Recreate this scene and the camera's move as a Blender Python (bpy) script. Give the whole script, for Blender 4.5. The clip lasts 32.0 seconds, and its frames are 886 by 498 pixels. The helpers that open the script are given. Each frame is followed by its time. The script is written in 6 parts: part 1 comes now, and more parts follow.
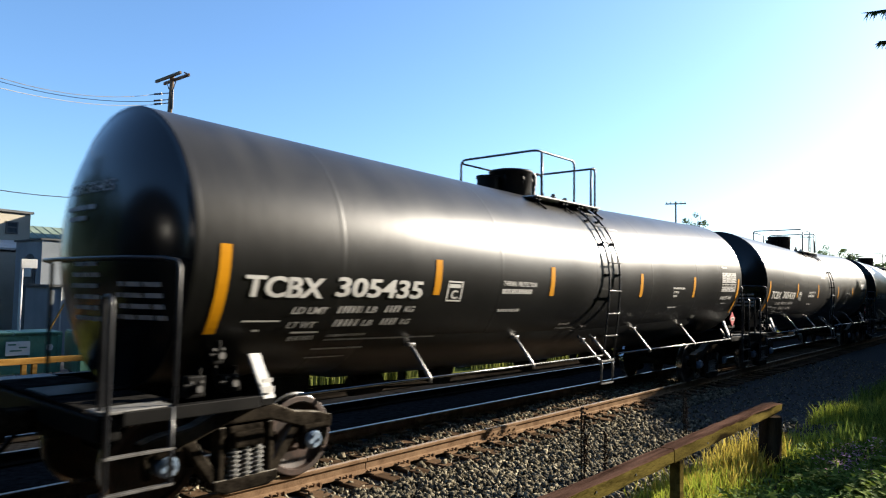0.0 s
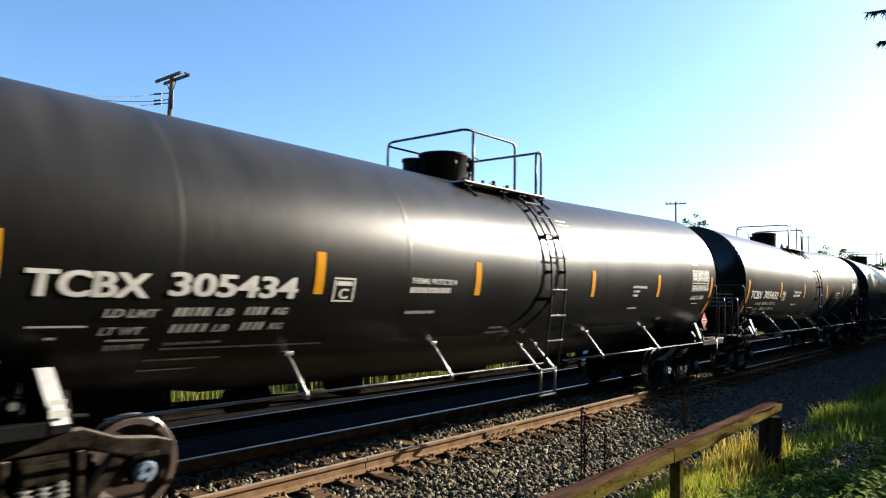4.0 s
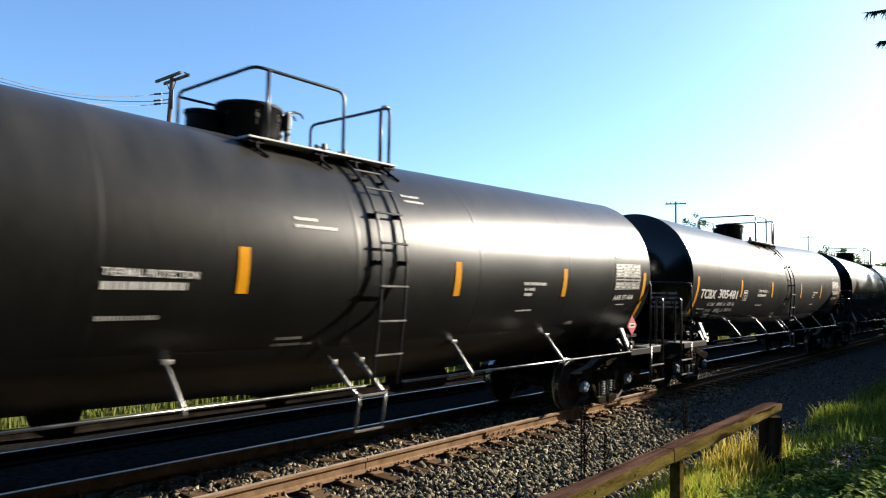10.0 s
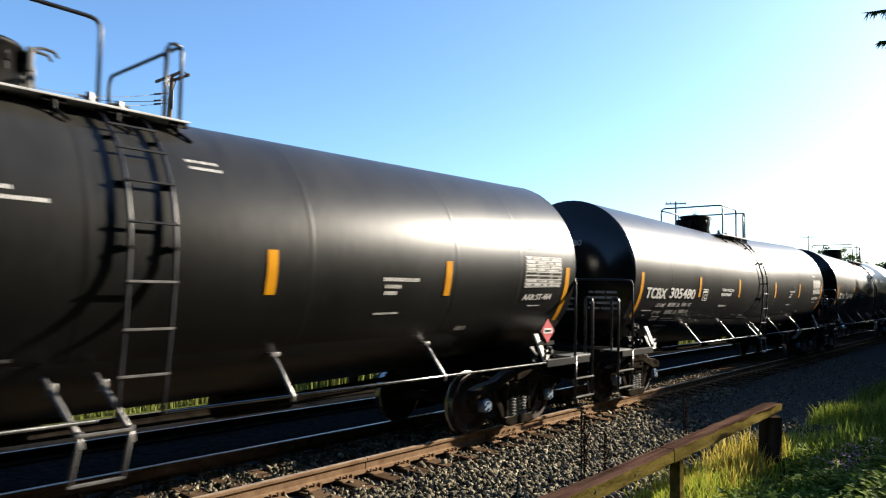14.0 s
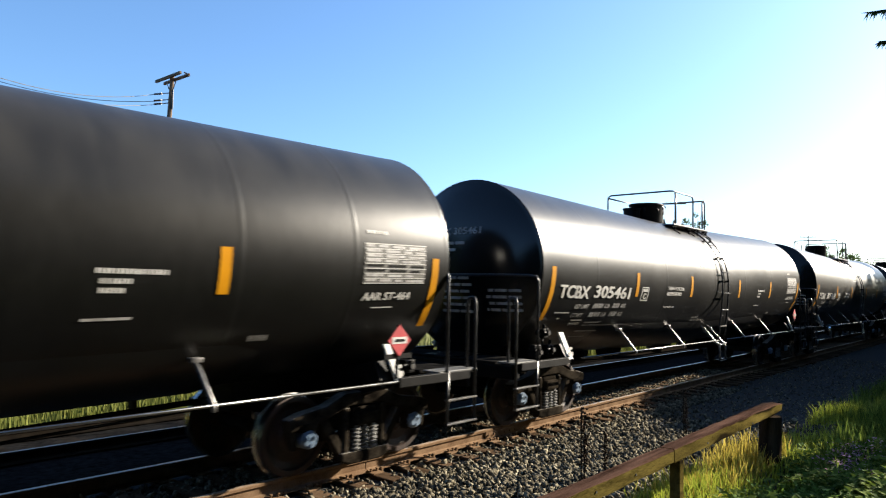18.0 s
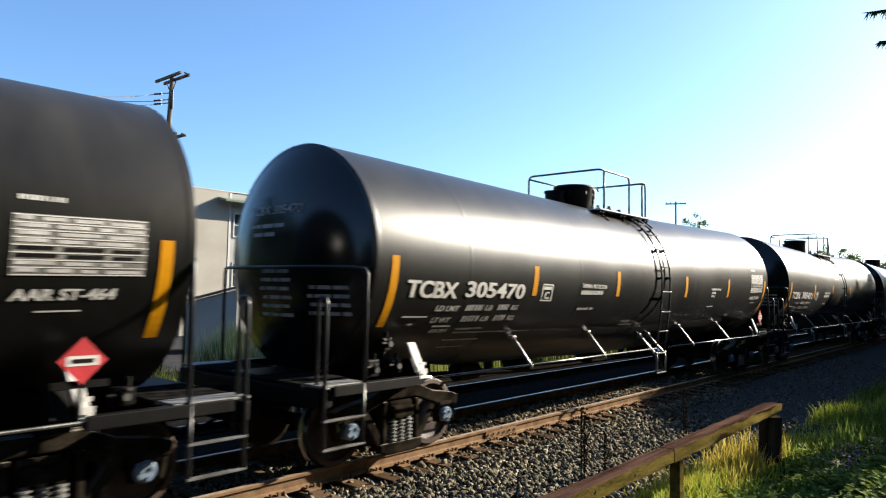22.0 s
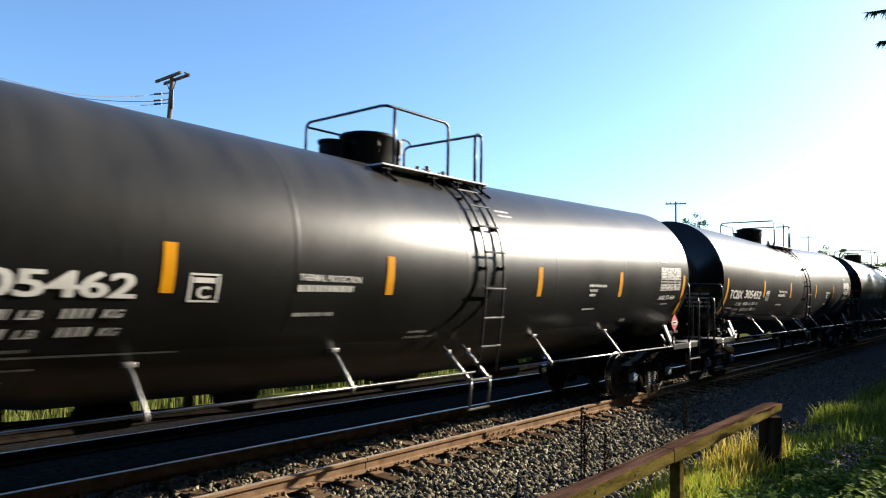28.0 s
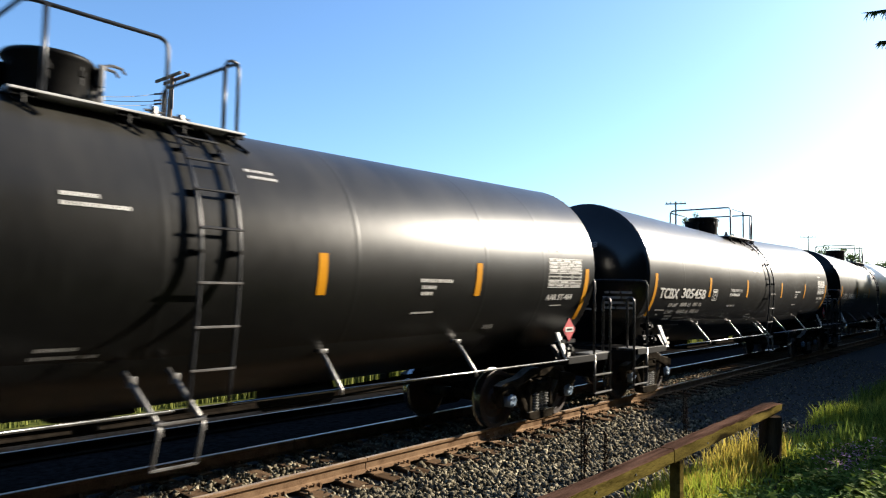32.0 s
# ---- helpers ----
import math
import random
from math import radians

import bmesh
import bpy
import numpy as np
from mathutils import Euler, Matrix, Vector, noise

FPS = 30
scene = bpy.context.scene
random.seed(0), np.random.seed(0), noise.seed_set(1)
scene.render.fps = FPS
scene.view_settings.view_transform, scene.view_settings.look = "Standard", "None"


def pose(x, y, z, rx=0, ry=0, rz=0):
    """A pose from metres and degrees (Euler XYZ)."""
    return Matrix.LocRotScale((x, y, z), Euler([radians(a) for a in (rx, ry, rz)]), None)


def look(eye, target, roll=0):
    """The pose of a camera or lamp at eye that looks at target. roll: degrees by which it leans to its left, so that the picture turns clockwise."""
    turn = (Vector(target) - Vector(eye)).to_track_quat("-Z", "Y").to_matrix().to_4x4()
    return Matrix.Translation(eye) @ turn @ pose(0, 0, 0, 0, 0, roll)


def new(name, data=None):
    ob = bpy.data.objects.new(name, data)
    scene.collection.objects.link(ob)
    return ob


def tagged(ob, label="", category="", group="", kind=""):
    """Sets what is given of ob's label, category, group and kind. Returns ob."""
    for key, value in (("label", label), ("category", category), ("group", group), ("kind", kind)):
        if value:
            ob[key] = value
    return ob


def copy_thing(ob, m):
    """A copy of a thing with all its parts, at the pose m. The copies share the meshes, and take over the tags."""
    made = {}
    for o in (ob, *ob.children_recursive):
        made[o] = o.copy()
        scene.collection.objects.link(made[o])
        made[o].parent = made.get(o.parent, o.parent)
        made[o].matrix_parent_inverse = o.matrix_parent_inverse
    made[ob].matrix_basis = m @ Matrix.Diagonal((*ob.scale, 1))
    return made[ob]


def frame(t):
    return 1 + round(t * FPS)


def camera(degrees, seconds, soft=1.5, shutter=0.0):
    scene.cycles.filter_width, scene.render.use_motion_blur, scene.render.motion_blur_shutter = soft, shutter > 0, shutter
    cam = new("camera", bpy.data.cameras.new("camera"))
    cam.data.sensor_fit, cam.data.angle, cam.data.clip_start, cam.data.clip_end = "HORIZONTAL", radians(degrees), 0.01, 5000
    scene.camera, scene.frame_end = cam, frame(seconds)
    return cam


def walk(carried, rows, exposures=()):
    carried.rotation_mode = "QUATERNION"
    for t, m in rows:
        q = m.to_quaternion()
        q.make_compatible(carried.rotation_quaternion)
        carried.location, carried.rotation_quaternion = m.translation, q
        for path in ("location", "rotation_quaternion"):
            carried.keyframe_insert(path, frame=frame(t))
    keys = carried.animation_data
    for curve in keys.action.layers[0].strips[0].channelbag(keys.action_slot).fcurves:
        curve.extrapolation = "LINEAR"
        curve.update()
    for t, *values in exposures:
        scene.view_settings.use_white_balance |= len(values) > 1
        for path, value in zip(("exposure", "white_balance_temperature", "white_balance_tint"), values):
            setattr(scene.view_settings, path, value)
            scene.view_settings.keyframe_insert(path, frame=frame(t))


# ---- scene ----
# The camera stands still beside the track. x runs along the track, y across it, z = 0 is the rail head.
EYE = Vector((0.0, -7.332, 2.184))
YAW, PITCH, ROLL = 49.18, 3.333, 1.021
cam = camera(65.8, 32.0, soft=1.15, shutter=0.16)
AHEAD = Vector((math.sin(radians(YAW)) * math.cos(radians(PITCH)), math.cos(radians(YAW)) * math.cos(radians(PITCH)), math.sin(radians(PITCH))))
STAND = look(EYE, EYE + AHEAD, ROLL)
walk(cam, [(0.0, STAND), (32.0, STAND)], exposures=[(0.0, 1.78), (32.0, 1.78)])

# ---- world and sun ----
SUN_AZ, SUN_EL = 110.0, 22.0          # azimuth from +y towards +x
world = bpy.data.worlds.new("sky_world")
scene.world = world
world.use_nodes = True
wn = world.node_tree.nodes
sky = wn.new("ShaderNodeTexSky")
sky.sky_type, sky.sun_disc = "NISHITA", False
sky.sun_elevation, sky.sun_rotation = radians(SUN_EL), radians(SUN_AZ)
sky.air_density, sky.dust_density, sky.ozone_density = 1.0, 0.9, 5.2
clear = wn.new("ShaderNodeMix")
clear.data_type, clear.blend_type = "RGBA", "MULTIPLY"
clear.inputs[0].default_value, clear.inputs[7].default_value = 1.0, (0.92, 0.985, 1.01, 1)
world.node_tree.links.new(sky.outputs[0], clear.inputs[6])
world.node_tree.links.new(clear.outputs[2], wn["Background"].inputs[0])
wn["Background"].inputs[1].default_value = 0.078

sun_data = bpy.data.lights.new("sun", "SUN")
sun_data.energy, sun_data.angle, sun_data.color = 5.0, radians(0.53), (1.0, 0.90, 0.75)
sun = new("sun", sun_data)
sun_way = Vector((math.sin(radians(SUN_AZ)) * math.cos(radians(SUN_EL)), math.cos(radians(SUN_AZ)) * math.cos(radians(SUN_EL)), math.sin(radians(SUN_EL))))
sun.matrix_world = look(sun_way * 100, (0, 0, 0))


# ---- materials ----
def material(name, dark, light, rough=0.6, metal=0.0, scale=6.0, fine=60.0, bump=0.15, rough_var=0.12, stretch=(1, 1, 1), vary=0.0, spread=(0.35, 0.65), height=0.01, coat=0.0, specks=None, gloss=None, island=0.0):
    """Two tones mixed by coarse and fine noise, with bump; vary: brightness from object to object; specks: (colour, amount) of small blotches."""
    m = bpy.data.materials.new(name)
    m.use_nodes = True
    nt = m.node_tree
    N, Lk = nt.nodes, nt.links
    b = N["Principled BSDF"]
    tc = N.new("ShaderNodeTexCoord")
    mp = N.new("ShaderNodeMapping")
    mp.inputs["Scale"].default_value = stretch
    Lk.new(tc.outputs["Object"], mp.inputs[0])
    inf = N.new("ShaderNodeObjectInfo")
    shift = N.new("ShaderNodeVectorMath")
    shift.operation = "ADD"
    wide = N.new("ShaderNodeVectorMath")
    wide.operation = "SCALE"
    wide.inputs["Scale"].default_value = 37.0
    comb = N.new("ShaderNodeCombineXYZ")
    for k in range(3):
        Lk.new(inf.outputs["Random"], comb.inputs[k])
    Lk.new(comb.outputs[0], wide.inputs[0])
    Lk.new(mp.outputs[0], shift.inputs[0])
    Lk.new(wide.outputs[0], shift.inputs[1])

    def noise_tex(s, detail):
        n = N.new("ShaderNodeTexNoise")
        n.inputs["Scale"].default_value, n.inputs["Detail"].default_value = s, detail
        Lk.new(shift.outputs[0], n.inputs["Vector"])
        return n

    big, small = noise_tex(scale, 5), noise_tex(fine, 3)
    mixn = N.new("ShaderNodeMix")
    mixn.inputs[0].default_value = 0.35
    Lk.new(big.outputs[0], mixn.inputs[2])
    Lk.new(small.outputs[0], mixn.inputs[3])
    ramp = N.new("ShaderNodeMapRange")
    ramp.inputs[1].default_value, ramp.inputs[2].default_value = spread
    Lk.new(mixn.outputs[0], ramp.inputs[0])
    col = N.new("ShaderNodeMix")
    col.data_type = "RGBA"
    col.inputs[6].default_value, col.inputs[7].default_value = (*dark, 1), (*light, 1)
    Lk.new(ramp.outputs[0], col.inputs[0])
    out = col.outputs[2]
    if specks:
        sp = noise_tex(specks[2], 2)
        pick = N.new("ShaderNodeMapRange")
        pick.inputs[1].default_value, pick.inputs[2].default_value = 1 - specks[1], 1 - specks[1] + 0.06
        Lk.new(sp.outputs[0], pick.inputs[0])
        c2 = N.new("ShaderNodeMix")
        c2.data_type = "RGBA"
        c2.inputs[7].default_value = (*specks[0], 1)
        Lk.new(pick.outputs[0], c2.inputs[0])
        Lk.new(out, c2.inputs[6])
        out = c2.outputs[2]
    if vary:
        hs = N.new("ShaderNodeHueSaturation")
        vr = N.new("ShaderNodeMapRange")
        vr.inputs[3].default_value, vr.inputs[4].default_value = 1 - vary, 1 + vary
        Lk.new(inf.outputs["Random"], vr.inputs[0])
        Lk.new(vr.outputs[0], hs.inputs["Value"])
        Lk.new(out, hs.inputs["Color"])
        out = hs.outputs[0]
    if island:
        geo = N.new("ShaderNodeNewGeometry")
        hv = N.new("ShaderNodeHueSaturation")
        ir = N.new("ShaderNodeMapRange")
        ir.inputs[3].default_value, ir.inputs[4].default_value = 1 - island, 1 + island
        Lk.new(geo.outputs["Random Per Island"], ir.inputs[0])
        Lk.new(ir.outputs[0], hv.inputs["Value"])
        Lk.new(out, hv.inputs["Color"])
        out = hv.outputs[0]
    Lk.new(out, b.inputs["Base Color"])
    rr = N.new("ShaderNodeMapRange")
    rr.inputs[3].default_value, rr.inputs[4].default_value = max(0.02, rough - rough_var), min(1, rough + rough_var)
    Lk.new(mixn.outputs[0], rr.inputs[0])
    Lk.new(rr.outputs[0], b.inputs["Roughness"])
    b.inputs["Metallic"].default_value = metal
    if rough > 0.72:
        b.inputs["Specular IOR Level"].default_value = 0.0
    b.inputs["Coat Weight"].default_value = coat
    b.inputs["Coat Roughness"].default_value = 0.26
    if gloss:
        b.inputs["Specular IOR Level"].default_value = gloss
    if bump:
        bp = N.new("ShaderNodeBump")
        bp.inputs["Strength"].default_value, bp.inputs["Distance"].default_value = bump, height
        Lk.new(mixn.outputs[0], bp.inputs["Height"])
        Lk.new(bp.outputs[0], b.inputs["Normal"])
    return m


def leafy(name, dark, light, scale=1.2):
    """Leaves and grass: colour by island and by noise, a little light through the blade."""
    m = bpy.data.materials.new(name)
    m.use_nodes = True
    nt = m.node_tree
    N, Lk = nt.nodes, nt.links
    b = N["Principled BSDF"]
    geo = N.new("ShaderNodeNewGeometry")
    n = N.new("ShaderNodeTexNoise")
    n.inputs["Scale"].default_value = scale
    Lk.new(geo.outputs["Position"], n.inputs["Vector"])
    add = N.new("ShaderNodeMath")
    add.operation = "ADD"
    Lk.new(geo.outputs["Random Per Island"], add.inputs[0])
    Lk.new(n.outputs[0], add.inputs[1])
    mr = N.new("ShaderNodeMapRange")
    mr.inputs[1].default_value, mr.inputs[2].default_value = 0.35, 1.35
    Lk.new(add.outputs[0], mr.inputs[0])
    c = N.new("ShaderNodeMix")
    c.data_type = "RGBA"
    c.inputs[6].default_value, c.inputs[7].default_value = (*dark, 1), (*light, 1)
    Lk.new(mr.outputs[0], c.inputs[0])
    Lk.new(c.outputs[2], b.inputs["Base Color"])
    b.inputs["Roughness"].default_value = 0.8
    b.inputs["Specular IOR Level"].default_value = 0.06
    tr = N.new("ShaderNodeBsdfTranslucent")
    Lk.new(c.outputs[2], tr.inputs[0])
    mx = N.new("ShaderNodeMixShader")
    mx.inputs[0].default_value = 0.35
    Lk.new(b.outputs[0], mx.inputs[1])
    Lk.new(tr.outputs[0], mx.inputs[2])
    Lk.new(mx.outputs[0], N["Material Output"].inputs["Surface"])
    return m


M = {}
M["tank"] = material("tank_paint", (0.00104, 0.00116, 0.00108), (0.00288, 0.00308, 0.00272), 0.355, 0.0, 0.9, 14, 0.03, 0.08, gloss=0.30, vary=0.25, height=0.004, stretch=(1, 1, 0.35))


def dust_and_lighten(m, colour, most):
    """Paler colour on faces that look up: dust streaks and painted light together."""
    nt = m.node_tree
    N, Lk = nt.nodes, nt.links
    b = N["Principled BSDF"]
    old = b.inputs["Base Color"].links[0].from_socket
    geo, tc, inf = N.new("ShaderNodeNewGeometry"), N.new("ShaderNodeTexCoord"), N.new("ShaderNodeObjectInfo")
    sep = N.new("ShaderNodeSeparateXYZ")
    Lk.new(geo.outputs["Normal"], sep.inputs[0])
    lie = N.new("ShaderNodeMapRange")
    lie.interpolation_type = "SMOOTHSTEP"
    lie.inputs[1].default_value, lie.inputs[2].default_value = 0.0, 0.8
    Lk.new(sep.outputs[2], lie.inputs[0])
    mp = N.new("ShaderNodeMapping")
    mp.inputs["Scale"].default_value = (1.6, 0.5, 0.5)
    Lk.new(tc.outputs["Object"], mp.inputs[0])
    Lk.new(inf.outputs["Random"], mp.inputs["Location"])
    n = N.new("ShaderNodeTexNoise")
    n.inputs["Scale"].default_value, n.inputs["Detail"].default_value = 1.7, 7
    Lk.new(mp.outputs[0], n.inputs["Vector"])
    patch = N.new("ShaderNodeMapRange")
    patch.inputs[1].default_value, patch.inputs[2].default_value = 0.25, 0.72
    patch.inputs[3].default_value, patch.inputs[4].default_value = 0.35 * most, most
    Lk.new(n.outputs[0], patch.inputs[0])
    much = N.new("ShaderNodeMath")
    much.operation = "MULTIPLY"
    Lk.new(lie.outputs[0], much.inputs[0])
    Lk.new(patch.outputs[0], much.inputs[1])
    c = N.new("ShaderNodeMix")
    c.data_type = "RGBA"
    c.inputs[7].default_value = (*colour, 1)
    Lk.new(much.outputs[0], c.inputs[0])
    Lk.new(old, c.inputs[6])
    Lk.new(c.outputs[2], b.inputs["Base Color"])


# lifts the upper half's tone: light put into the colour along with dust
dust_and_lighten(M["tank"], (0.044, 0.041, 0.034), 0.75)
M["head"] = material("head_paint", (0.003, 0.0033, 0.0036), (0.008, 0.008, 0.008), 0.19, 0.0, 0.8, 12, 0.02, 0.05, vary=0.2, height=0.004, gloss=0.34)
M["black"] = material("black_steel", (0.002, 0.002, 0.002), (0.0062, 0.0058, 0.0053), 0.55, 0.0, 5, 50, 0.1, 0.1, gloss=0.09)
M["galvanised"] = material("galvanised_pipe", (0.17, 0.17, 0.165), (0.32, 0.32, 0.31), 0.23, 0.95, 6, 50, 0.08, 0.1)
M["rust_top"] = material("dull_rail_head", (0.17, 0.118, 0.078), (0.32, 0.24, 0.17), 0.55, 0.1, 8, 70, 0.1, 0.08)
M["bare_steel"] = material("bare_steel", (0.07, 0.0679, 0.0644), (0.182, 0.175, 0.168), 0.38, 0.4, 6, 50, 0.08, 0.1)
M["rail_paint"] = material("handrail_paint", (0.005, 0.006, 0.008), (0.013, 0.014, 0.017), 0.38, 0.0, 5, 40, 0.05, 0.1)
M["truck"] = material("cast_steel", (0.004, 0.0034, 0.0028), (0.034, 0.028, 0.021), 0.78, 0.0, 5, 45, 0.3, 0.1, vary=0.2, spread=(0.38, 0.68))
M["ledge"] = material("dusty_ledge", (0.07, 0.062, 0.05), (0.19, 0.175, 0.15), 0.8, 0.0, 6, 45, 0.3, 0.1)
M["shaded_end_deck"] = material("shaded_end_deck", (0.006, 0.006, 0.0055), (0.022, 0.021, 0.020), 0.85, 0.0, 6, 50, 0.2, 0.1)
M["wheel"] = material("wheel_steel", (0.0112, 0.007, 0.0049), (0.0525, 0.0266, 0.0168), 0.6, 0.2, 5, 40, 0.2, 0.15)
M["tread"] = material("wheel_tread", (0.35, 0.34, 0.33), (0.55, 0.54, 0.52), 0.22, 1.0, 8, 60, 0.05, 0.08)
# the caps' blue base colour carries a sky reflection
M["cap"] = material("bearing_sky_tint", (0.07, 0.112, 0.168), (0.21, 0.266, 0.336), 0.42, 0.2, 6, 40, 0.1, 0.1)
M["yellow"] = material("reflective_yellow", (0.40, 0.165, 0.002), (0.50, 0.22, 0.003), 0.6, 0.0, 7, 60, 0.02, 0.1, spread=(0.2, 0.6), gloss=0.06)
M["white"] = material("stencil_white", (0.294, 0.287, 0.266), (0.462, 0.455, 0.427), 0.6, 0.0, 5, 60, 0.02, 0.1, spread=(0.2, 0.5))
M["grey_mark"] = material("faded_stencil", (0.19, 0.185, 0.175), (0.44, 0.43, 0.41), 0.65, 0.0, 8, 90, 0.02, 0.1)
M["red"] = material("placard_red", (0.30, 0.012, 0.018), (0.42, 0.020, 0.026), 0.5, 0.0, 7, 60, 0.02, 0.1)
M["deck"] = material("deck_grating", (0.085, 0.085, 0.08), (0.19, 0.187, 0.178), 0.6, 0.3, 6, 50, 0.2, 0.12)
M["rust"] = material("rail_rust", (0.095, 0.056, 0.032), (0.235, 0.155, 0.094), 0.75, 0.1, 5, 60, 0.3, 0.12, spread=(0.3, 0.7))
M["rail_top"] = material("rail_head", (0.168, 0.119, 0.084), (0.294, 0.231, 0.182), 0.34, 0.7, 8, 70, 0.05, 0.08)
# far track: the train's shade is put into these two near-black colours
M["shaded_tie"] = material("shaded_tie_wood", (0.006, 0.0055, 0.005), (0.018, 0.016, 0.014), 0.9, 0.0, 4, 50, 0.5, 0.1)
M["shaded_rust"] = material("shaded_rail_rust", (0.007, 0.006, 0.005), (0.020, 0.016, 0.012), 0.8, 0.0, 5, 60, 0.3, 0.1)
M["tie"] = material("tie_wood", (0.03185, 0.02002, 0.01274), (0.1092, 0.07098, 0.04368), 0.85, 0.0, 4, 50, 0.5, 0.1, stretch=(3, 0.35, 3), vary=0.3)
M["stone"] = material("ballast_stone", (0.01932, 0.01711, 0.01214), (0.1987, 0.1739, 0.1242), 0.8, 0.0, 16, 70, 0.2, 0.1, spread=(0.36, 0.62), island=0.55)
# ground behind the train, its shade put into the near-black colour
M["cinder"] = material("train_shade_bed", (0.005, 0.005, 0.005), (0.018, 0.0175, 0.017), 0.9, 0.0, 9, 60, 0.8, 0.06, height=0.02)
M["bed"] = material("ballast_bed", (0.020, 0.021, 0.021), (0.075, 0.075, 0.072), 0.9, 0.0, 22, 70, 0.8, 0.08, height=0.03)
M["timber"] = material("guard_timber", (0.0252, 0.0196, 0.0063), (0.14, 0.1085, 0.0315), 0.75, 0.0, 3, 40, 0.4, 0.1, stretch=(0.5, 3, 3), specks=((0.014, 0.011, 0.006), 0.50, 1.3))
M["timber_top"] = material("weathered_timber_top", (0.021, 0.0119, 0.0084), (0.091, 0.0525, 0.0378), 0.8, 0.0, 3, 40, 0.4, 0.1, stretch=(0.35, 5, 5), specks=((0.03, 0.02, 0.016), 0.42, 2.0))
# far barrier timber, sunlight put into its yellow tone; also used for the stick
M["sunlit_timber"] = material("sunlit_timber", (0.154, 0.0735, 0.0154), (0.294, 0.168, 0.049), 0.75, 0.0, 3, 40, 0.3, 0.1, stretch=(0.4, 4, 4))
M["old_wood"] = material("dark_post_wood", (0.016, 0.012, 0.009), (0.055, 0.04, 0.028), 0.9, 0.0, 4, 40, 0.6, 0.1, stretch=(4, 4, 0.4))
M["pole_wood"] = material("pole_wood", (0.084, 0.0595, 0.042), (0.21, 0.161, 0.119), 0.8, 0.0, 3, 30, 0.4, 0.1, stretch=(3, 3, 0.3))
M["wire"] = material("wire_black", (0.02, 0.02, 0.022), (0.04, 0.04, 0.042), 0.5)
M["insulator"] = material("insulator_brown", (0.06, 0.03, 0.02), (0.12, 0.07, 0.05), 0.3)
M["soil"] = material("soil", (0.028, 0.0238, 0.0154), (0.07, 0.0595, 0.035), 0.95, 0.0, 3, 40, 0.7, 0.05, height=0.03)
M["verge"] = material("mown_verge", (0.035, 0.045, 0.010), (0.11, 0.115, 0.030), 0.95, 0.0, 1.2, 30, 0.7, 0.05, height=0.04)
M["grass"] = leafy("grass_blades", (0.026, 0.050, 0.008), (0.18, 0.235, 0.042))
M["dry"] = leafy("dry_grass", (0.16, 0.14, 0.02), (0.55, 0.43, 0.09))
M["weeds"] = leafy("lit_weeds", (0.055, 0.075, 0.015), (0.19, 0.20, 0.05))
M["seed_grass"] = leafy("seeding_grass", (0.13, 0.16, 0.05), (0.40, 0.40, 0.20))
# brighter copy of the weeds' green, with sunlight put into the colour
M["sunlit_grass"] = leafy("sunlit_grass", (0.10, 0.14, 0.016), (0.36, 0.40, 0.055))
M["clover"] = leafy("clover_leaves", (0.016, 0.040, 0.006), (0.125, 0.21, 0.038))
M["flower"] = leafy("clover_flowers", (0.34, 0.16, 0.24), (0.60, 0.36, 0.44))
M["needles"] = leafy("fir_needles", (0.0084, 0.0196, 0.0084), (0.028, 0.0525, 0.021))
M["leaves"] = leafy("far_leaves", (0.03, 0.055, 0.018), (0.09, 0.13, 0.045))
M["bark"] = material("bark", (0.04, 0.03, 0.022), (0.11, 0.08, 0.06), 0.9, 0.0, 6, 40, 0.7, 0.08, stretch=(3, 3, 0.5))
M["taupe"] = material("taupe_siding", (0.29, 0.29, 0.27), (0.37, 0.365, 0.34), 0.8, 0.0, 0.8, 20, 0.1, 0.06)
# grey render; the garage wall's shade is put into its blue tone
M["slate"] = material("shade_grey_render", (0.15, 0.165, 0.175), (0.21, 0.225, 0.235), 0.8, 0.0, 0.8, 20, 0.1, 0.06)
M["beige"] = material("beige_wall", (0.252, 0.224, 0.175), (0.315, 0.287, 0.231), 0.8, 0.0, 0.8, 20, 0.1, 0.06)
M["cream"] = material("cream_wall", (0.30, 0.28, 0.235), (0.37, 0.35, 0.30), 0.8, 0.0, 0.8, 20, 0.1, 0.06)
M["trim"] = material("pale_trim", (0.35, 0.343, 0.322), (0.462, 0.455, 0.434), 0.7, 0.0, 2, 20, 0.05)
M["roof"] = material("roof_dark", (0.05, 0.05, 0.05), (0.12, 0.12, 0.115), 0.85, 0.0, 2, 20, 0.3)
M["green_roof"] = material("green_roof", (0.10, 0.14, 0.10), (0.17, 0.21, 0.15), 0.7, 0.0, 2, 20, 0.2)
M["glass"] = material("window_glass", (0.02, 0.025, 0.03), (0.05, 0.06, 0.065), 0.08, 0.0, 2, 8, 0.0, 0.03)
M["bin"] = material("bin_green", (0.035, 0.11, 0.07), (0.07, 0.17, 0.11), 0.5, 0.0, 3, 25, 0.1, 0.1)
M["asphalt"] = material("asphalt", (0.03, 0.03, 0.031), (0.06, 0.06, 0.06), 0.9, 0.0, 3, 60, 0.4, 0.06)
M["panel"] = material("worn_panel", (0.06, 0.058, 0.052), (0.15, 0.145, 0.13), 0.65, 0.0, 8, 60, 0.02, 0.1)
M["sheet"] = material("pale_sheet", (0.315, 0.315, 0.308), (0.49, 0.49, 0.476), 0.6, 0.0, 4, 30, 0.1)


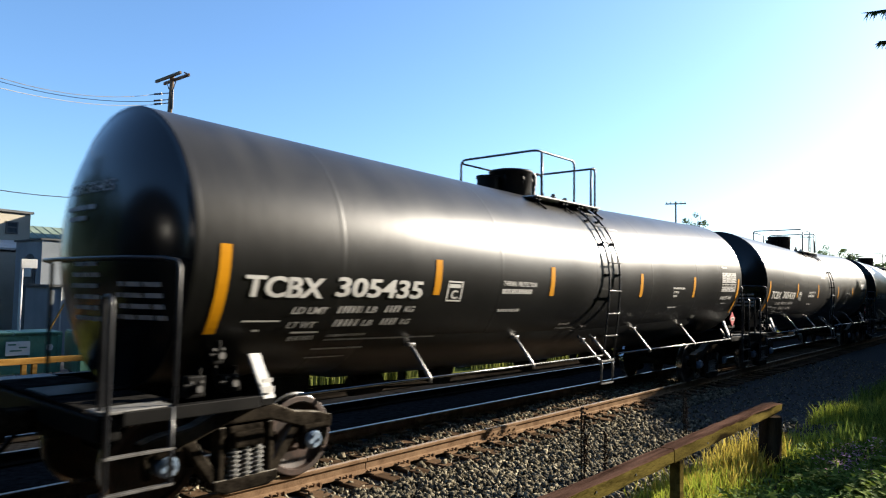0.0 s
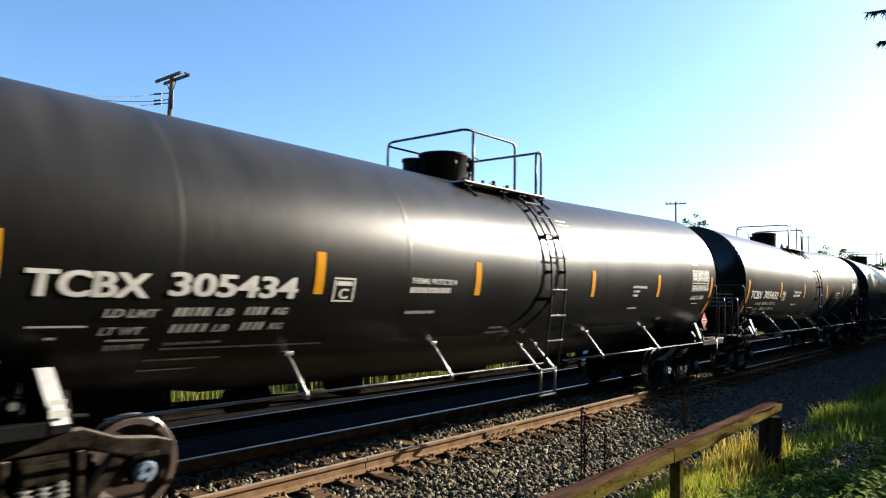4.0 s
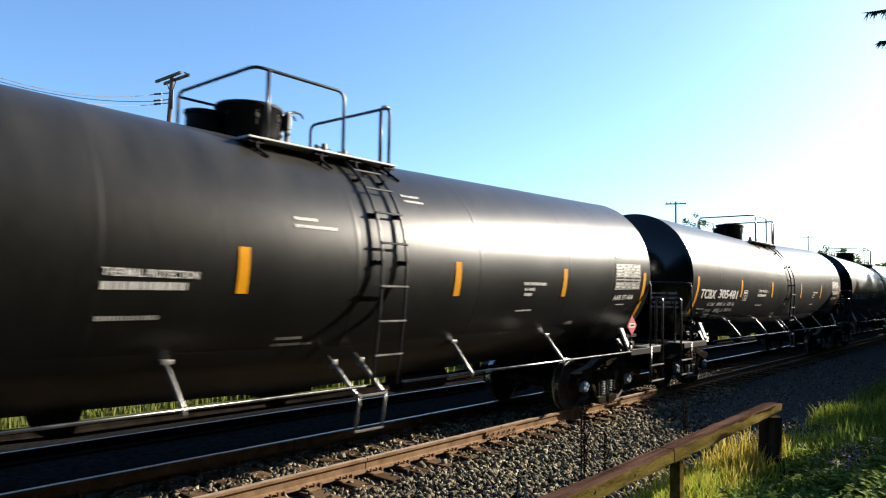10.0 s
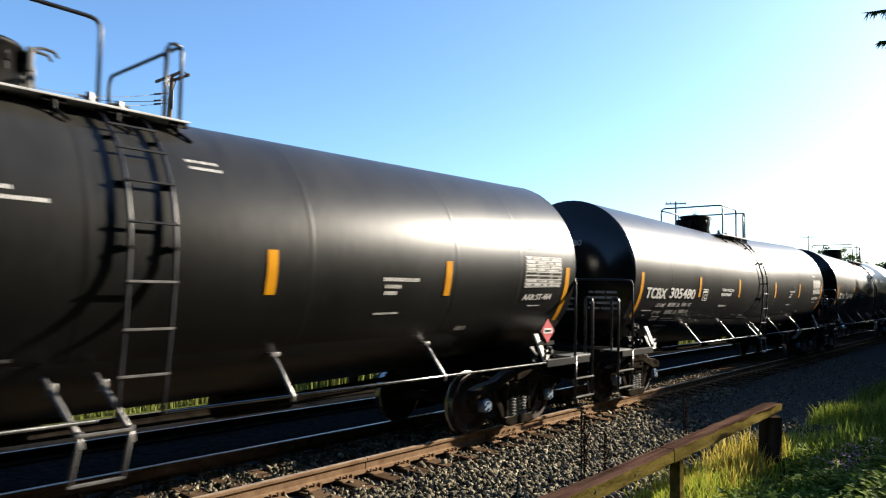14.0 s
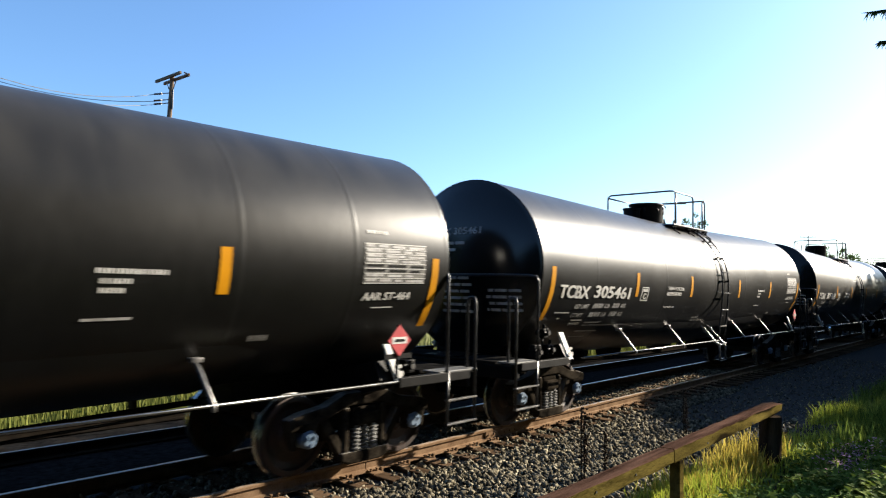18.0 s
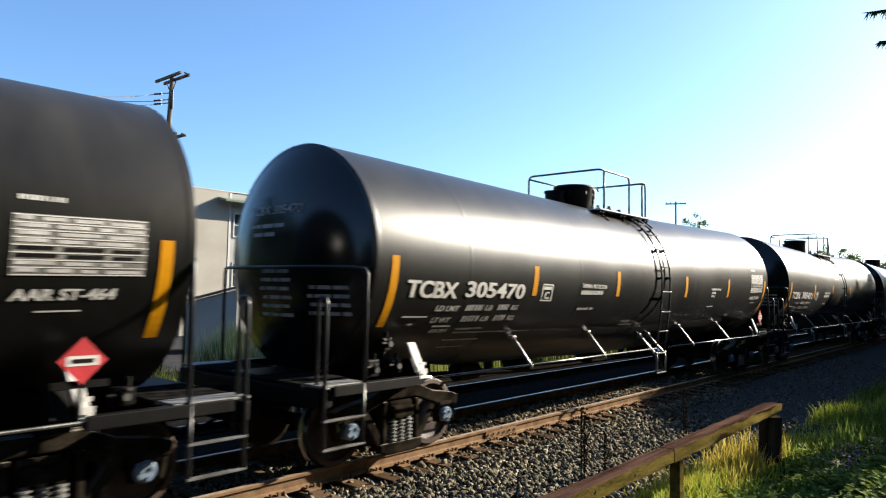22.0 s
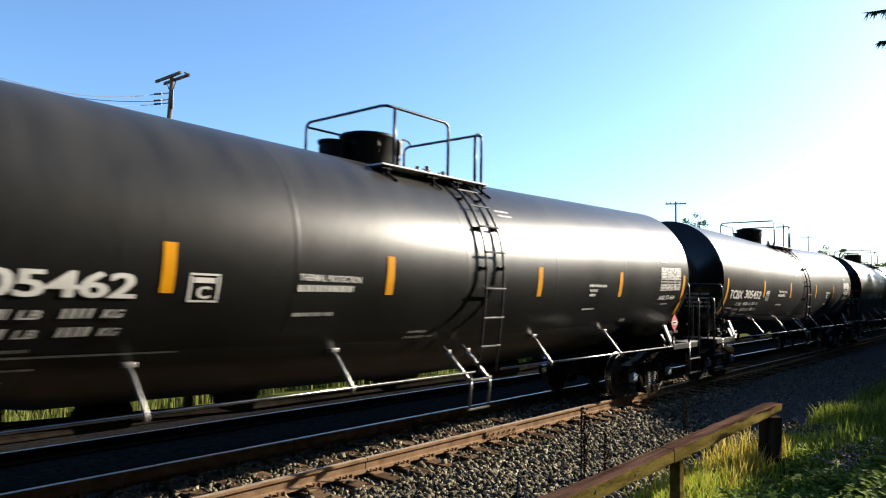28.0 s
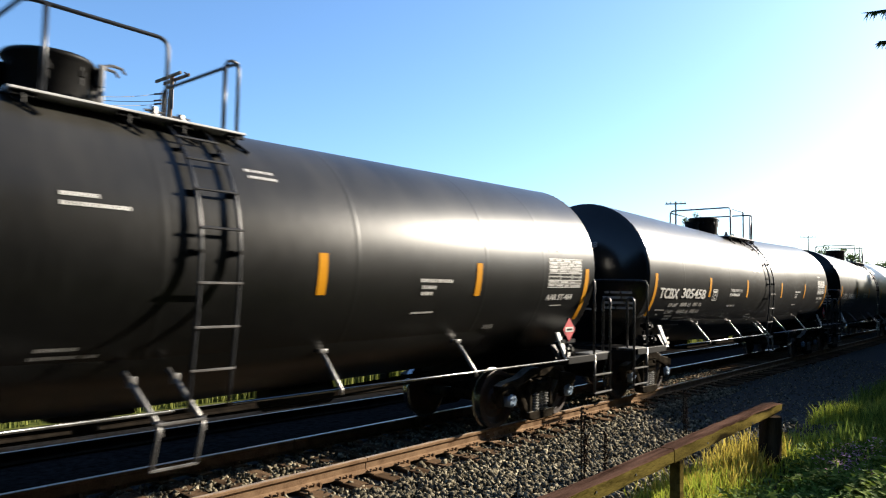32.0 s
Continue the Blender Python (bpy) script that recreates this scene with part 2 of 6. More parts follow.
# ---- mesh helpers ----
def finish(name, bm, mat, parent=None, label="", smooth=False):
    me = bpy.data.meshes.new(name)
    if smooth:
        for f in bm.faces:
            f.smooth = True
    bm.to_mesh(me)
    bm.free()
    for mm in mat if isinstance(mat, (list, tuple)) else [mat]:
        me.materials.append(mm)
    ob = new(name, me)
    if parent:
        ob.parent = parent
    if label:
        ob["label"] = label
    return ob


def part(name, bm, mat, parent, label="", smooth=False):
    return finish(name, bm, mat, parent, label, smooth)


def shared(name, source, parent, m):
    """One more piece on the mesh of another."""
    ob = new(name, source.data)
    ob.parent = parent
    ob.matrix_basis = m
    return ob


def thing(name, m=None, label="", category="", group="", kind=""):
    ob = new(name)
    ob.empty_display_size = 0.2
    if m is not None:
        ob.matrix_basis = m
    return tagged(ob, label, category, group, kind)


def box(bm, lo, hi, bevel=0.0, m=None):
    ret = bmesh.ops.create_cube(bm, size=1.0)
    vs = ret["verts"]
    lo, hi = Vector(lo), Vector(hi)
    for v in vs:
        v.co = Vector([(lo[k] + hi[k]) / 2 + v.co[k] * (hi[k] - lo[k]) for k in range(3)])
    if bevel:
        es = list({e for v in vs for e in v.link_edges})
        r = bmesh.ops.bevel(bm, geom=es, offset=bevel, segments=2, affect="EDGES", profile=0.6)
        vs = list({v for f in r["faces"] for v in f.verts} | {v for v in vs if v.is_valid})
    if m is not None:
        bmesh.ops.transform(bm, matrix=m, verts=vs)
    return vs


def rod(bm, a, b, r, seg=8, r2=None):
    a, b = Vector(a), Vector(b)
    d = b - a
    m = Matrix.Translation((a + b) / 2) @ d.to_track_quat("Z", "Y").to_matrix().to_4x4()
    bmesh.ops.create_cone(bm, cap_ends=True, segments=seg, radius1=r, radius2=r if r2 is None else r2, depth=d.length, matrix=m)


def tube(bm, pts, r, seg=8):
    """A bent pipe along points."""
    pts = [Vector(q) for q in pts]
    rings = []
    side = None
    for i, q in enumerate(pts):
        d = (pts[min(i + 1, len(pts) - 1)] - pts[max(i - 1, 0)]).normalized()
        if side is None:
            side = d.orthogonal().normalized()
        side = (side - d * side.dot(d)).normalized()
        up = d.cross(side)
        rings.append([bm.verts.new(q + r * (math.cos(2 * math.pi * k / seg) * side + math.sin(2 * math.pi * k / seg) * up)) for k in range(seg)])
    for u, v in zip(rings, rings[1:]):
        for k in range(seg):
            bm.faces.new((u[k], u[(k + 1) % seg], v[(k + 1) % seg], v[k]))
    bm.faces.new(rings[0][::-1])
    bm.faces.new(rings[-1])


def lathe_y(bm, prof, seg=32, centre=(0, 0, 0)):
    """A body of revolution round the y axis; prof: (y, radius)."""
    c = Vector(centre)
    rings = []
    for y, r in prof:
        rings.append([bm.verts.new(c + Vector((r * math.cos(2 * math.pi * k / seg), y, r * math.sin(2 * math.pi * k / seg)))) for k in range(seg)])
    for u, v in zip(rings, rings[1:]):
        for k in range(seg):
            bm.faces.new((u[k], v[k], v[(k + 1) % seg], u[(k + 1) % seg]))
    bm.faces.new(rings[0])
    bm.faces.new(rings[-1][::-1])


def plate(bm, outline, y0, y1):
    """An outline in (x, z), extruded from y0 to y1."""
    a = [bm.verts.new((x, y0, z)) for x, z in outline]
    b = [bm.verts.new((x, y1, z)) for x, z in outline]
    bm.faces.new(a)
    bm.faces.new(b[::-1])
    n = len(a)
    for k in range(n):
        bm.faces.new((a[(k + 1) % n], a[k], b[k], b[(k + 1) % n]))


def mesh_of(name, verts, faces, mat, smooth=False):
    me = bpy.data.meshes.new(name)
    me.from_pydata(verts, [], faces)
    me.update()
    if smooth:
        me.polygons.foreach_set("use_smooth", [True] * len(me.polygons))
    me.materials.append(mat)
    return me


def letters(text, size, bold=0.0, shear=0.0, width=1.0):
    """The outline of a word as a mesh in the xy plane, from the built-in font."""
    cu = bpy.data.curves.new("word", "FONT")
    cu.body, cu.size, cu.shear, cu.offset, cu.resolution_u = text, size, shear, bold, 3
    ob = new("word", cu)
    me = bpy.data.meshes.new_from_object(ob.evaluated_get(bpy.context.evaluated_depsgraph_get()))
    bpy.data.objects.remove(ob)
    bpy.data.curves.remove(cu)
    return me


# ---- ground, one sheet to the horizon ----
def ground_z(x, y):
    """Height of the ground: a flat track bed, a shallow dip and a rise towards the viewer's bank."""
    def s(a, b, v):
        k = max(0.0, min(1.0, (v - a) / (b - a)))
        return k * k * (3 - 2 * k)
    z = -0.24
    z += 0.12 * s(-3.0, -4.6, y) + 0.48 * s(-5.2, -9.5, y)
    z -= 0.14 * s(1.9, 2.6, y)
    z -= 0.10 * s(5.6, 7.5, y)
    z += 0.03 * noise.noise((x * 0.7, y * 0.7, 3.1)) * (1 if abs(y) > 1.6 else 0.25)
    return z


def build_ground():
    def steps(lims):
        out = []
        for a, b, st in lims:
            n = max(1, round((b - a) / st))
            out += [a + (b - a) * k / n for k in range(n)]
        return out + [lims[-1][1]]
    xs = steps([(-2500, -200, 400), (-200, -30, 20), (-30, 0, 2.0), (0, 26, 0.35), (26, 80, 2.0), (80, 300, 20), (300, 3000, 400)])
    ys = steps([(-2500, -200, 400), (-200, -20, 20), (-20, -10, 1.0), (-10, 9, 0.35), (9, 30, 1.5), (30, 200, 15), (200, 3000, 400)])
    verts = [(x, y, ground_z(x, y) if abs(x) < 200 and abs(y) < 60 else -0.45) for y in ys for x in xs]
    w = len(xs)
    faces = [(j * w + i, j * w + i + 1, (j + 1) * w + i + 1, (j + 1) * w + i) for j in range(len(ys) - 1) for i in range(w - 1)]
    me = mesh_of("ground", verts, faces, M["soil"], True)
    me.materials.append(M["bed"])
    me.materials.append(M["asphalt"])
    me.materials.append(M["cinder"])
    me.materials.append(M["verge"])
    for f in me.polygons:
        c = f.center
        # slot 3: the strip behind the train, coloured dark for its shade
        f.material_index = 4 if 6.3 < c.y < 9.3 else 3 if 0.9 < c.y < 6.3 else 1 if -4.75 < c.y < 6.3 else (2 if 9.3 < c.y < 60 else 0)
    return tagged(new("ground", me), "grey ballast bed with bare soil and asphalt beyond", "ground", kind="structure")


ground = build_ground()


# ---- the two tracks ----
def rail_mesh(x0, x1, side_mat="rust", top_mat="rail_top"):
    """A rail: foot, web and head in section, along x."""
    half = [(0.070, -0.175), (0.070, -0.163), (0.020, -0.150), (0.009, -0.135), (0.009, -0.055), (0.034, -0.040), (0.036, -0.012), (0.030, -0.002), (0.0, 0.0)]
    sec = half + [(-y, z) for y, z in half[-2::-1]]
    verts = [(x, y, z) for x in (x0, x1) for y, z in sec]
    n = len(sec)
    faces = [(k, (k + 1) % n, n + (k + 1) % n, n + k) for k in range(n)] + [tuple(range(n))[::-1], tuple(range(n, 2 * n))]
    me = mesh_of("rail", verts, faces, M[side_mat])
    me.materials.append(M[top_mat])
    for f in me.polygons[:n]:
        if f.center.z > -0.004:
            f.material_index = 1
    return me


def tie_mesh():
    bm = bmesh.new()
    box(bm, (-0.115, -1.32, -0.18), (0.115, 1.32, 0), 0.012)
    me = bpy.data.meshes.new("tie")
    bm.to_mesh(me)
    bm.free()
    me.materials.append(M["tie"])
    return me


def plate_mesh():
    bm = bmesh.new()
    box(bm, (-0.09, -0.17, 0), (0.09, 0.17, 0.018), 0.004)
    for sx, sy in ((-0.05, -0.085), (0.05, -0.085), (0.05, 0.085), (-0.05, 0.085)):
        box(bm, (sx - 0.010, sy - 0.010, 0.01), (sx + 0.010, sy + 0.010, 0.050))
        box(bm, (sx - 0.015, sy - 0.020, 0.045), (sx + 0.015, sy + 0.020, 0.060), 0.004)
    me = bpy.data.meshes.new("tie_plate")
    bm.to_mesh(me)
    bm.free()
    me.materials.append(M["rust"])
    return me


def anchor_mesh():
    bm = bmesh.new()
    box(bm, (-0.018, -0.085, -0.185), (0.018, -0.055, -0.145), 0.004)
    box(bm, (-0.018, -0.085, -0.205), (0.018, 0.085, -0.180), 0.004)
    me = bpy.data.meshes.new("rail_anchor")
    bm.to_mesh(me)
    bm.free()
    me.materials.append(M["rust"])
    return me


TIE, SHADED_TIE, PLATE, ANCHOR = tie_mesh(), tie_mesh(), plate_mesh(), anchor_mesh()
SHADED_TIE.materials[0] = M["shaded_tie"]


def build_track(name, y, z, x0, x1, fine, label):
    tr = thing(name, pose(0, y, z), label, "railway track", kind="structure")
    for side in (-0.7535, 0.7535):
        cuts = [-400.0, 6.16, 9.1, 700.0] if fine else [-400.0, 700.0]
        for a, b in zip(cuts, cuts[1:]):
            r = new("rail", rail_mesh(a + 0.007, b - 0.007, "rust" if fine else "shaded_rust", "rust_top" if fine and side < 0 else "rail_top"))
            r.parent = tr
            r.matrix_basis = pose(0, side, 0)
        if fine:
            for cut in cuts[2:-1]:
                bm = bmesh.new()
                for yy in (-0.022, 0.022):
                    box(bm, (cut - 0.42, yy - 0.010, -0.145), (cut + 0.42, yy + 0.010, -0.048), 0.004)
                    for k in range(6):
                        xx = cut - 0.36 + 0.144 * k
                        rod(bm, (xx, yy - 0.03, -0.095), (xx, yy + 0.03, -0.095), 0.016, 6)
                j = part("joint_bar", bm, M["rust"], tr)
                j.matrix_basis = pose(0, side, 0)
    rng = random.Random(5)
    x = x0
    while x < x1:
        o = new("tie", TIE if fine else SHADED_TIE)
        o.parent = tr
        o.matrix_basis = pose(x + rng.uniform(-0.03, 0.03), rng.uniform(-0.05, 0.05), -0.195 if fine else -0.200, 0, 0, rng.uniform(-1.2, 1.2))
        if fine and -1 < x < 24:
            for side in (-0.7535, 0.7535):
                q = new("tie_plate", PLATE)
                q.parent = tr
                q.matrix_basis = pose(x, side, -0.194)
            q = new("rail_anchor", ANCHOR)
            q.parent = tr
            q.matrix_basis = pose(x + 0.15, -0.7535, 0)
        x += 0.51
    return tr


near_track = build_track("railway_track", 0, 0, -6, 46, True, "rusty jointed rails on weathered wooden ties")
far_track = build_track("railway_track", 4.25, -0.18, -4, 40, False, "second track, the train's shade put into its rail and tie colours")


# ---- ballast stones ----
def build_stones():
    rng = np.random.default_rng(3)
    base = np.array([(1, 0, 0), (-1, 0, 0), (0, 1, 0), (0, -1, 0), (0, 0, 1), (0, 0, -1)], float)
    tri = np.array([(0, 2, 4), (2, 1, 4), (1, 3, 4), (3, 0, 4), (2, 0, 5), (1, 2, 5), (3, 1, 5), (0, 3, 5)])
    pts = []
    def scatter(n, x0, x1, y0, y1, big=1.0):
        p = np.stack([rng.uniform(x0, x1, n), rng.uniform(y0, y1, n)], 1)
        pts.append(np.concatenate([p, np.full((n, 1), big)], 1))
    scatter(17000, 3.0, 12.0, -4.75, -0.86)
    scatter(2600, 12.0, 16.0, -4.75, -0.86, 1.05)
    scatter(1500, 12.0, 18.0, -1.7, -0.86, 1.1)
    scatter(3000, 12.0, 30.0, -4.6, -1.2, 0.55)
    scatter(6000, 2.0, 22.0, -0.66, 0.66)
    p = np.concatenate(pts)
    # the shoulder by the tie ends lies bare in places
    p = p[(np.abs(p[:, 1] + 1.0) > 0.30) | (rng.uniform(size=len(p)) < 0.22)]
    # further on most are left out; the dark bare bed stands in for tree shade
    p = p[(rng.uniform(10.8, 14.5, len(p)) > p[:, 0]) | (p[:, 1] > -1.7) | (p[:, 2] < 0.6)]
    n = len(p)
    # irregular octahedra, turned at random
    shape = base[None] * rng.uniform(0.65, 1.25, (n, 6, 1)) + rng.normal(0, 0.16, (n, 6, 3))
    size = rng.uniform(0.022, 0.060, (n, 1, 1)) * p[:, 2][:, None, None]
    shape = shape * size * rng.uniform(0.7, 1.2, (n, 1, 3))
    q = rng.normal(size=(n, 4))
    q /= np.linalg.norm(q, axis=1, keepdims=True)
    w, a, b, c = q.T
    rot = np.stack([1 - 2 * (b * b + c * c), 2 * (a * b - c * w), 2 * (a * c + b * w), 2 * (a * b + c * w), 1 - 2 * (a * a + c * c), 2 * (b * c - a * w), 2 * (a * c - b * w), 2 * (b * c + a * w), 1 - 2 * (a * a + b * b)], 1).reshape(n, 3, 3)
    v = np.einsum("nij,nkj->nki", rot, shape)
    z = np.array([ground_z(x, y) for x, y in p[:, :2]])
    onbed = np.abs(p[:, 1]) < 1.5
    z += rng.uniform(-0.008, 0.040, n) + np.where(onbed, 0.002, 0)
    v[:, :, 0] += p[:, 0][:, None]
    v[:, :, 1] += p[:, 1][:, None]
    v[:, :, 2] += z[:, None]
    faces = (tri[None] + 6 * np.arange(n)[:, None, None]).reshape(-1, 3)
    me = bpy.data.meshes.new("ballast_stones")
    me.vertices.add(n * 6)
    me.vertices.foreach_set("co", v.reshape(-1))
    m = len(faces)
    me.loops.add(m * 3)
    me.loops.foreach_set("vertex_index", faces.reshape(-1).astype(np.int32))
    me.polygons.add(m)
    me.polygons.foreach_set("loop_start", np.arange(0, m * 3, 3, dtype=np.int32))
    me.update(calc_edges=True)
    me.materials.append(M["stone"])
    return tagged(new("ballast_stones", me), "loose angular grey ballast stones beside the rails", "gravel", kind="stuff")


# ---- the tank car ----
R_TANK, Z_MID, SLOPE, HALF, HEAD = 1.50, 2.43, 0.0180, 7.70, 0.36
REAR = 7.84


def axis_z(x):
    return Z_MID + SLOPE * abs(x)


def on_tank(x, z, proud=0.008):
    """A point on the near side of the tank at x and height z."""
    d = max(-1.0, min(1.0, (z - axis_z(x)) / R_TANK))
    r = R_TANK + proud
    return Vector((x, -r * math.sqrt(1 - d * d), axis_z(x) + r * d))


def ring_body(bm, stations, seg=72):
    rings = []
    for x, r, zc in stations:
        rings.append([bm.verts.new((x, r * math.cos(2 * math.pi * k / seg), zc + r * math.sin(2 * math.pi * k / seg))) for k in range(seg)])
    for u, v in zip(rings, rings[1:]):
        for k in range(seg):
            bm.faces.new((u[k], u[(k + 1) % seg], v[(k + 1) % seg], v[k]))
    return rings


def tank_patch(name, x0, x1, z0, z1, mat, car, label="", slant=0.0, proud=0.006, rows=0, arc=None, into=None):
    """A flat marking that follows the round of the tank: from z0 to z1, or arc metres down from z1."""
    a1 = math.asin(max(-1, min(1, (z1 - axis_z((x0 + x1) / 2)) / R_TANK)))
    a0 = a1 - arc / R_TANK if arc else math.asin((z0 - axis_z((x0 + x1) / 2)) / R_TANK)
    n = rows or max(2, round(abs(a1 - a0) * R_TANK / 0.08))
    bm = bmesh.new() if into is None else into
    grid = []
    for k in range(n + 1):
        a = a0 + (a1 - a0) * k / n
        r = R_TANK + proud
        grid.append([bm.verts.new((x + slant * (a - a0) * R_TANK, -r * math.cos(a), axis_z(x) + r * math.sin(a))) for x in (x0, x1)])
    for u, v in zip(grid, grid[1:]):
        bm.faces.new((u[0], u[1], v[1], v[0]))
    return part(name, bm, mat, car, label) if into is None else None


def tank_word(name, text, x0, x1, z0, height, mat, car, bold=0.02, shear=0.22, label="", thick=0.045):
    """Lettering wrapped on the tank from x0 to x1, its foot at height z0."""
    me = letters(text, 1.0, bold, shear)
    n = len(me.vertices)
    co = np.empty(n * 3)
    me.vertices.foreach_get("co", co)
    co = co.reshape(-1, 3)
    lo, hi = co.min(0), co.max(0)
    u = x0 + (co[:, 0] - lo[0]) / (hi[0] - lo[0]) * (x1 - x0)
    v = (co[:, 1] - lo[1]) / (hi[1] - lo[1]) * height
    a = np.arcsin((z0 - axis_z((x0 + x1) / 2)) / R_TANK) + v / R_TANK
    r = R_TANK + 0.010
    out = np.stack([u, -r * np.cos(a), np.array([axis_z(x) for x in u]) + r * np.sin(a)], 1)
    # heavy strokes: the same glyphs laid three times, a little apart
    heavy = bpy.data.meshes.new(name)
    polys = [tuple(f.vertices) for f in me.polygons]
    allv, allf = [], []
    for j, dx in enumerate((-1, 0, 1)):
        q = out + np.array([dx * thick * height, -0.0012 * (j == 1), 0])
        allf += [tuple(i + len(allv) for i in f) for f in polys]
        allv += [tuple(c) for c in q]
    heavy.from_pydata(allv, [], allf)
    heavy.materials.append(mat)
    ob = new(name, heavy)
    ob.parent = car
    if label:
        ob["label"] = label
    return tagged(ob, kind="stuff") if name == "stencil_word" else ob


def build_tank(car):
    bm = bmesh.new()
    xs = [-HALF, -6, -4, -2, -0.25, 0, 0.25, 2, 4, 6, REAR]
    ring_body(bm, [(x, R_TANK, axis_z(x)) for x in xs])
    part("tank_shell", bm, M["tank"], car, "black painted steel jacket, dust and light put into its paler top, slightly bent at the middle", True)
    for s, E in ((-1, HALF), (1, REAR)):
        bm = bmesh.new()
        st = [(s * E, R_TANK + 0.003, axis_z(E)), (s * (E + 0.012), R_TANK - 0.004, axis_z(E)), (s * (E + 0.014), R_TANK - 0.035, axis_z(E))]
        for k in range(1, 13):
            q = 1 - (k / 12.3) ** 1.6
            st.append((s * (E + 0.014 + HEAD * (1 - q ** 2.6)), (R_TANK - 0.035) * q, axis_z(E)))
        rings = ring_body(bm, st)
        bm.faces.new(rings[-1])
        bmesh.ops.recalc_face_normals(bm, faces=bm.faces)
        part("tank_head", bm, M["head"], car, "glossy black dished end", True)
    for x in (-HALF + 0.04, -5.9, -2.88, 0.0, 2.3, 4.73, 6.22, REAR - 0.04):
        bm = bmesh.new()
        ring_body(bm, [(x - 0.05, R_TANK - 0.001, axis_z(x - 0.05)), (x - 0.03, R_TANK + 0.0010, axis_z(x)), (x + 0.03, R_TANK + 0.0010, axis_z(x)), (x + 0.05, R_TANK - 0.001, axis_z(x + 0.05))])
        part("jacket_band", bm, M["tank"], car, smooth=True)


def build_belly(car):
    """A belly plate shaped to fit the outline in view, and what hangs from it."""
    bm = bmesh.new()
    rings = []
    n = 18
    for x, d in ((-5.3, -0.005), (-4.9, 0.055), (-2.5, 0.062), (0.0, 0.065), (2.5, 0.062), (4.9, 0.055), (5.3, -0.005)):
        ring = []
        for k in range(n + 1):
            a = radians(218 + 104 * k / n)
            r = R_TANK + d * math.sin(math.pi * k / n) ** 0.35 - 0.004 * (k in (0, n))
            ring.append(bm.verts.new((x, r * math.cos(a), axis_z(x) + r * math.sin(a))))
        rings.append(ring)
    for u, v in zip(rings, rings[1:]):
        for k in range(n):
            bm.faces.new((u[k], u[k + 1], v[k + 1], v[k]))
    bmesh.ops.recalc_face_normals(bm, faces=bm.faces)
    if bm.faces[0].normal.z > 0:
        bmesh.ops.reverse_faces(bm, faces=bm.faces)
    part("belly_plate", bm, M["tank"], car, "black plate under the belly, shaped to fit the outline in view", True)
    bm = bmesh.new()
    rod(bm, (-4.42, 0.0, 0.80), (-3.90, 0.0, 0.80), 0.15, 18)
    rod(bm, (-4.46, 0.0, 0.80), (-4.42, 0.0, 0.80), 0.10, 14)
    rod(bm, (-3.90, 0.0, 0.80), (-3.55, 0.0, 0.78), 0.025, 8)
    part("brake_cylinder", bm, M["black"], car, "black brake cylinder under the belly")
    bm = bmesh.new()
    plate(bm, [(-2.86, 0.98), (-2.40, 0.98), (-2.50, 0.70), (-2.74, 0.70)], -0.22, 0.22)
    bmesh.ops.recalc_face_normals(bm, faces=bm.faces)
    part("rod_bracket", bm, M["black"], car)
    bm = bmesh.new()
    rod(bm, (2.05, -0.10, 0.80), (3.05, -0.10, 0.80), 0.17, 18)
    part("air_reservoir", bm, M["black"], car, "black air reservoir under the belly")
    for y in (-0.34, 0.18):
        bm = bmesh.new()
        tube(bm, [(-5.6, y, 0.84), (-2.6, y, 0.72), (2.4, y, 0.72), (5.6, y, 0.84)], 0.018, 6)
        part("brake_rod", bm, M["black"], car, "", True)


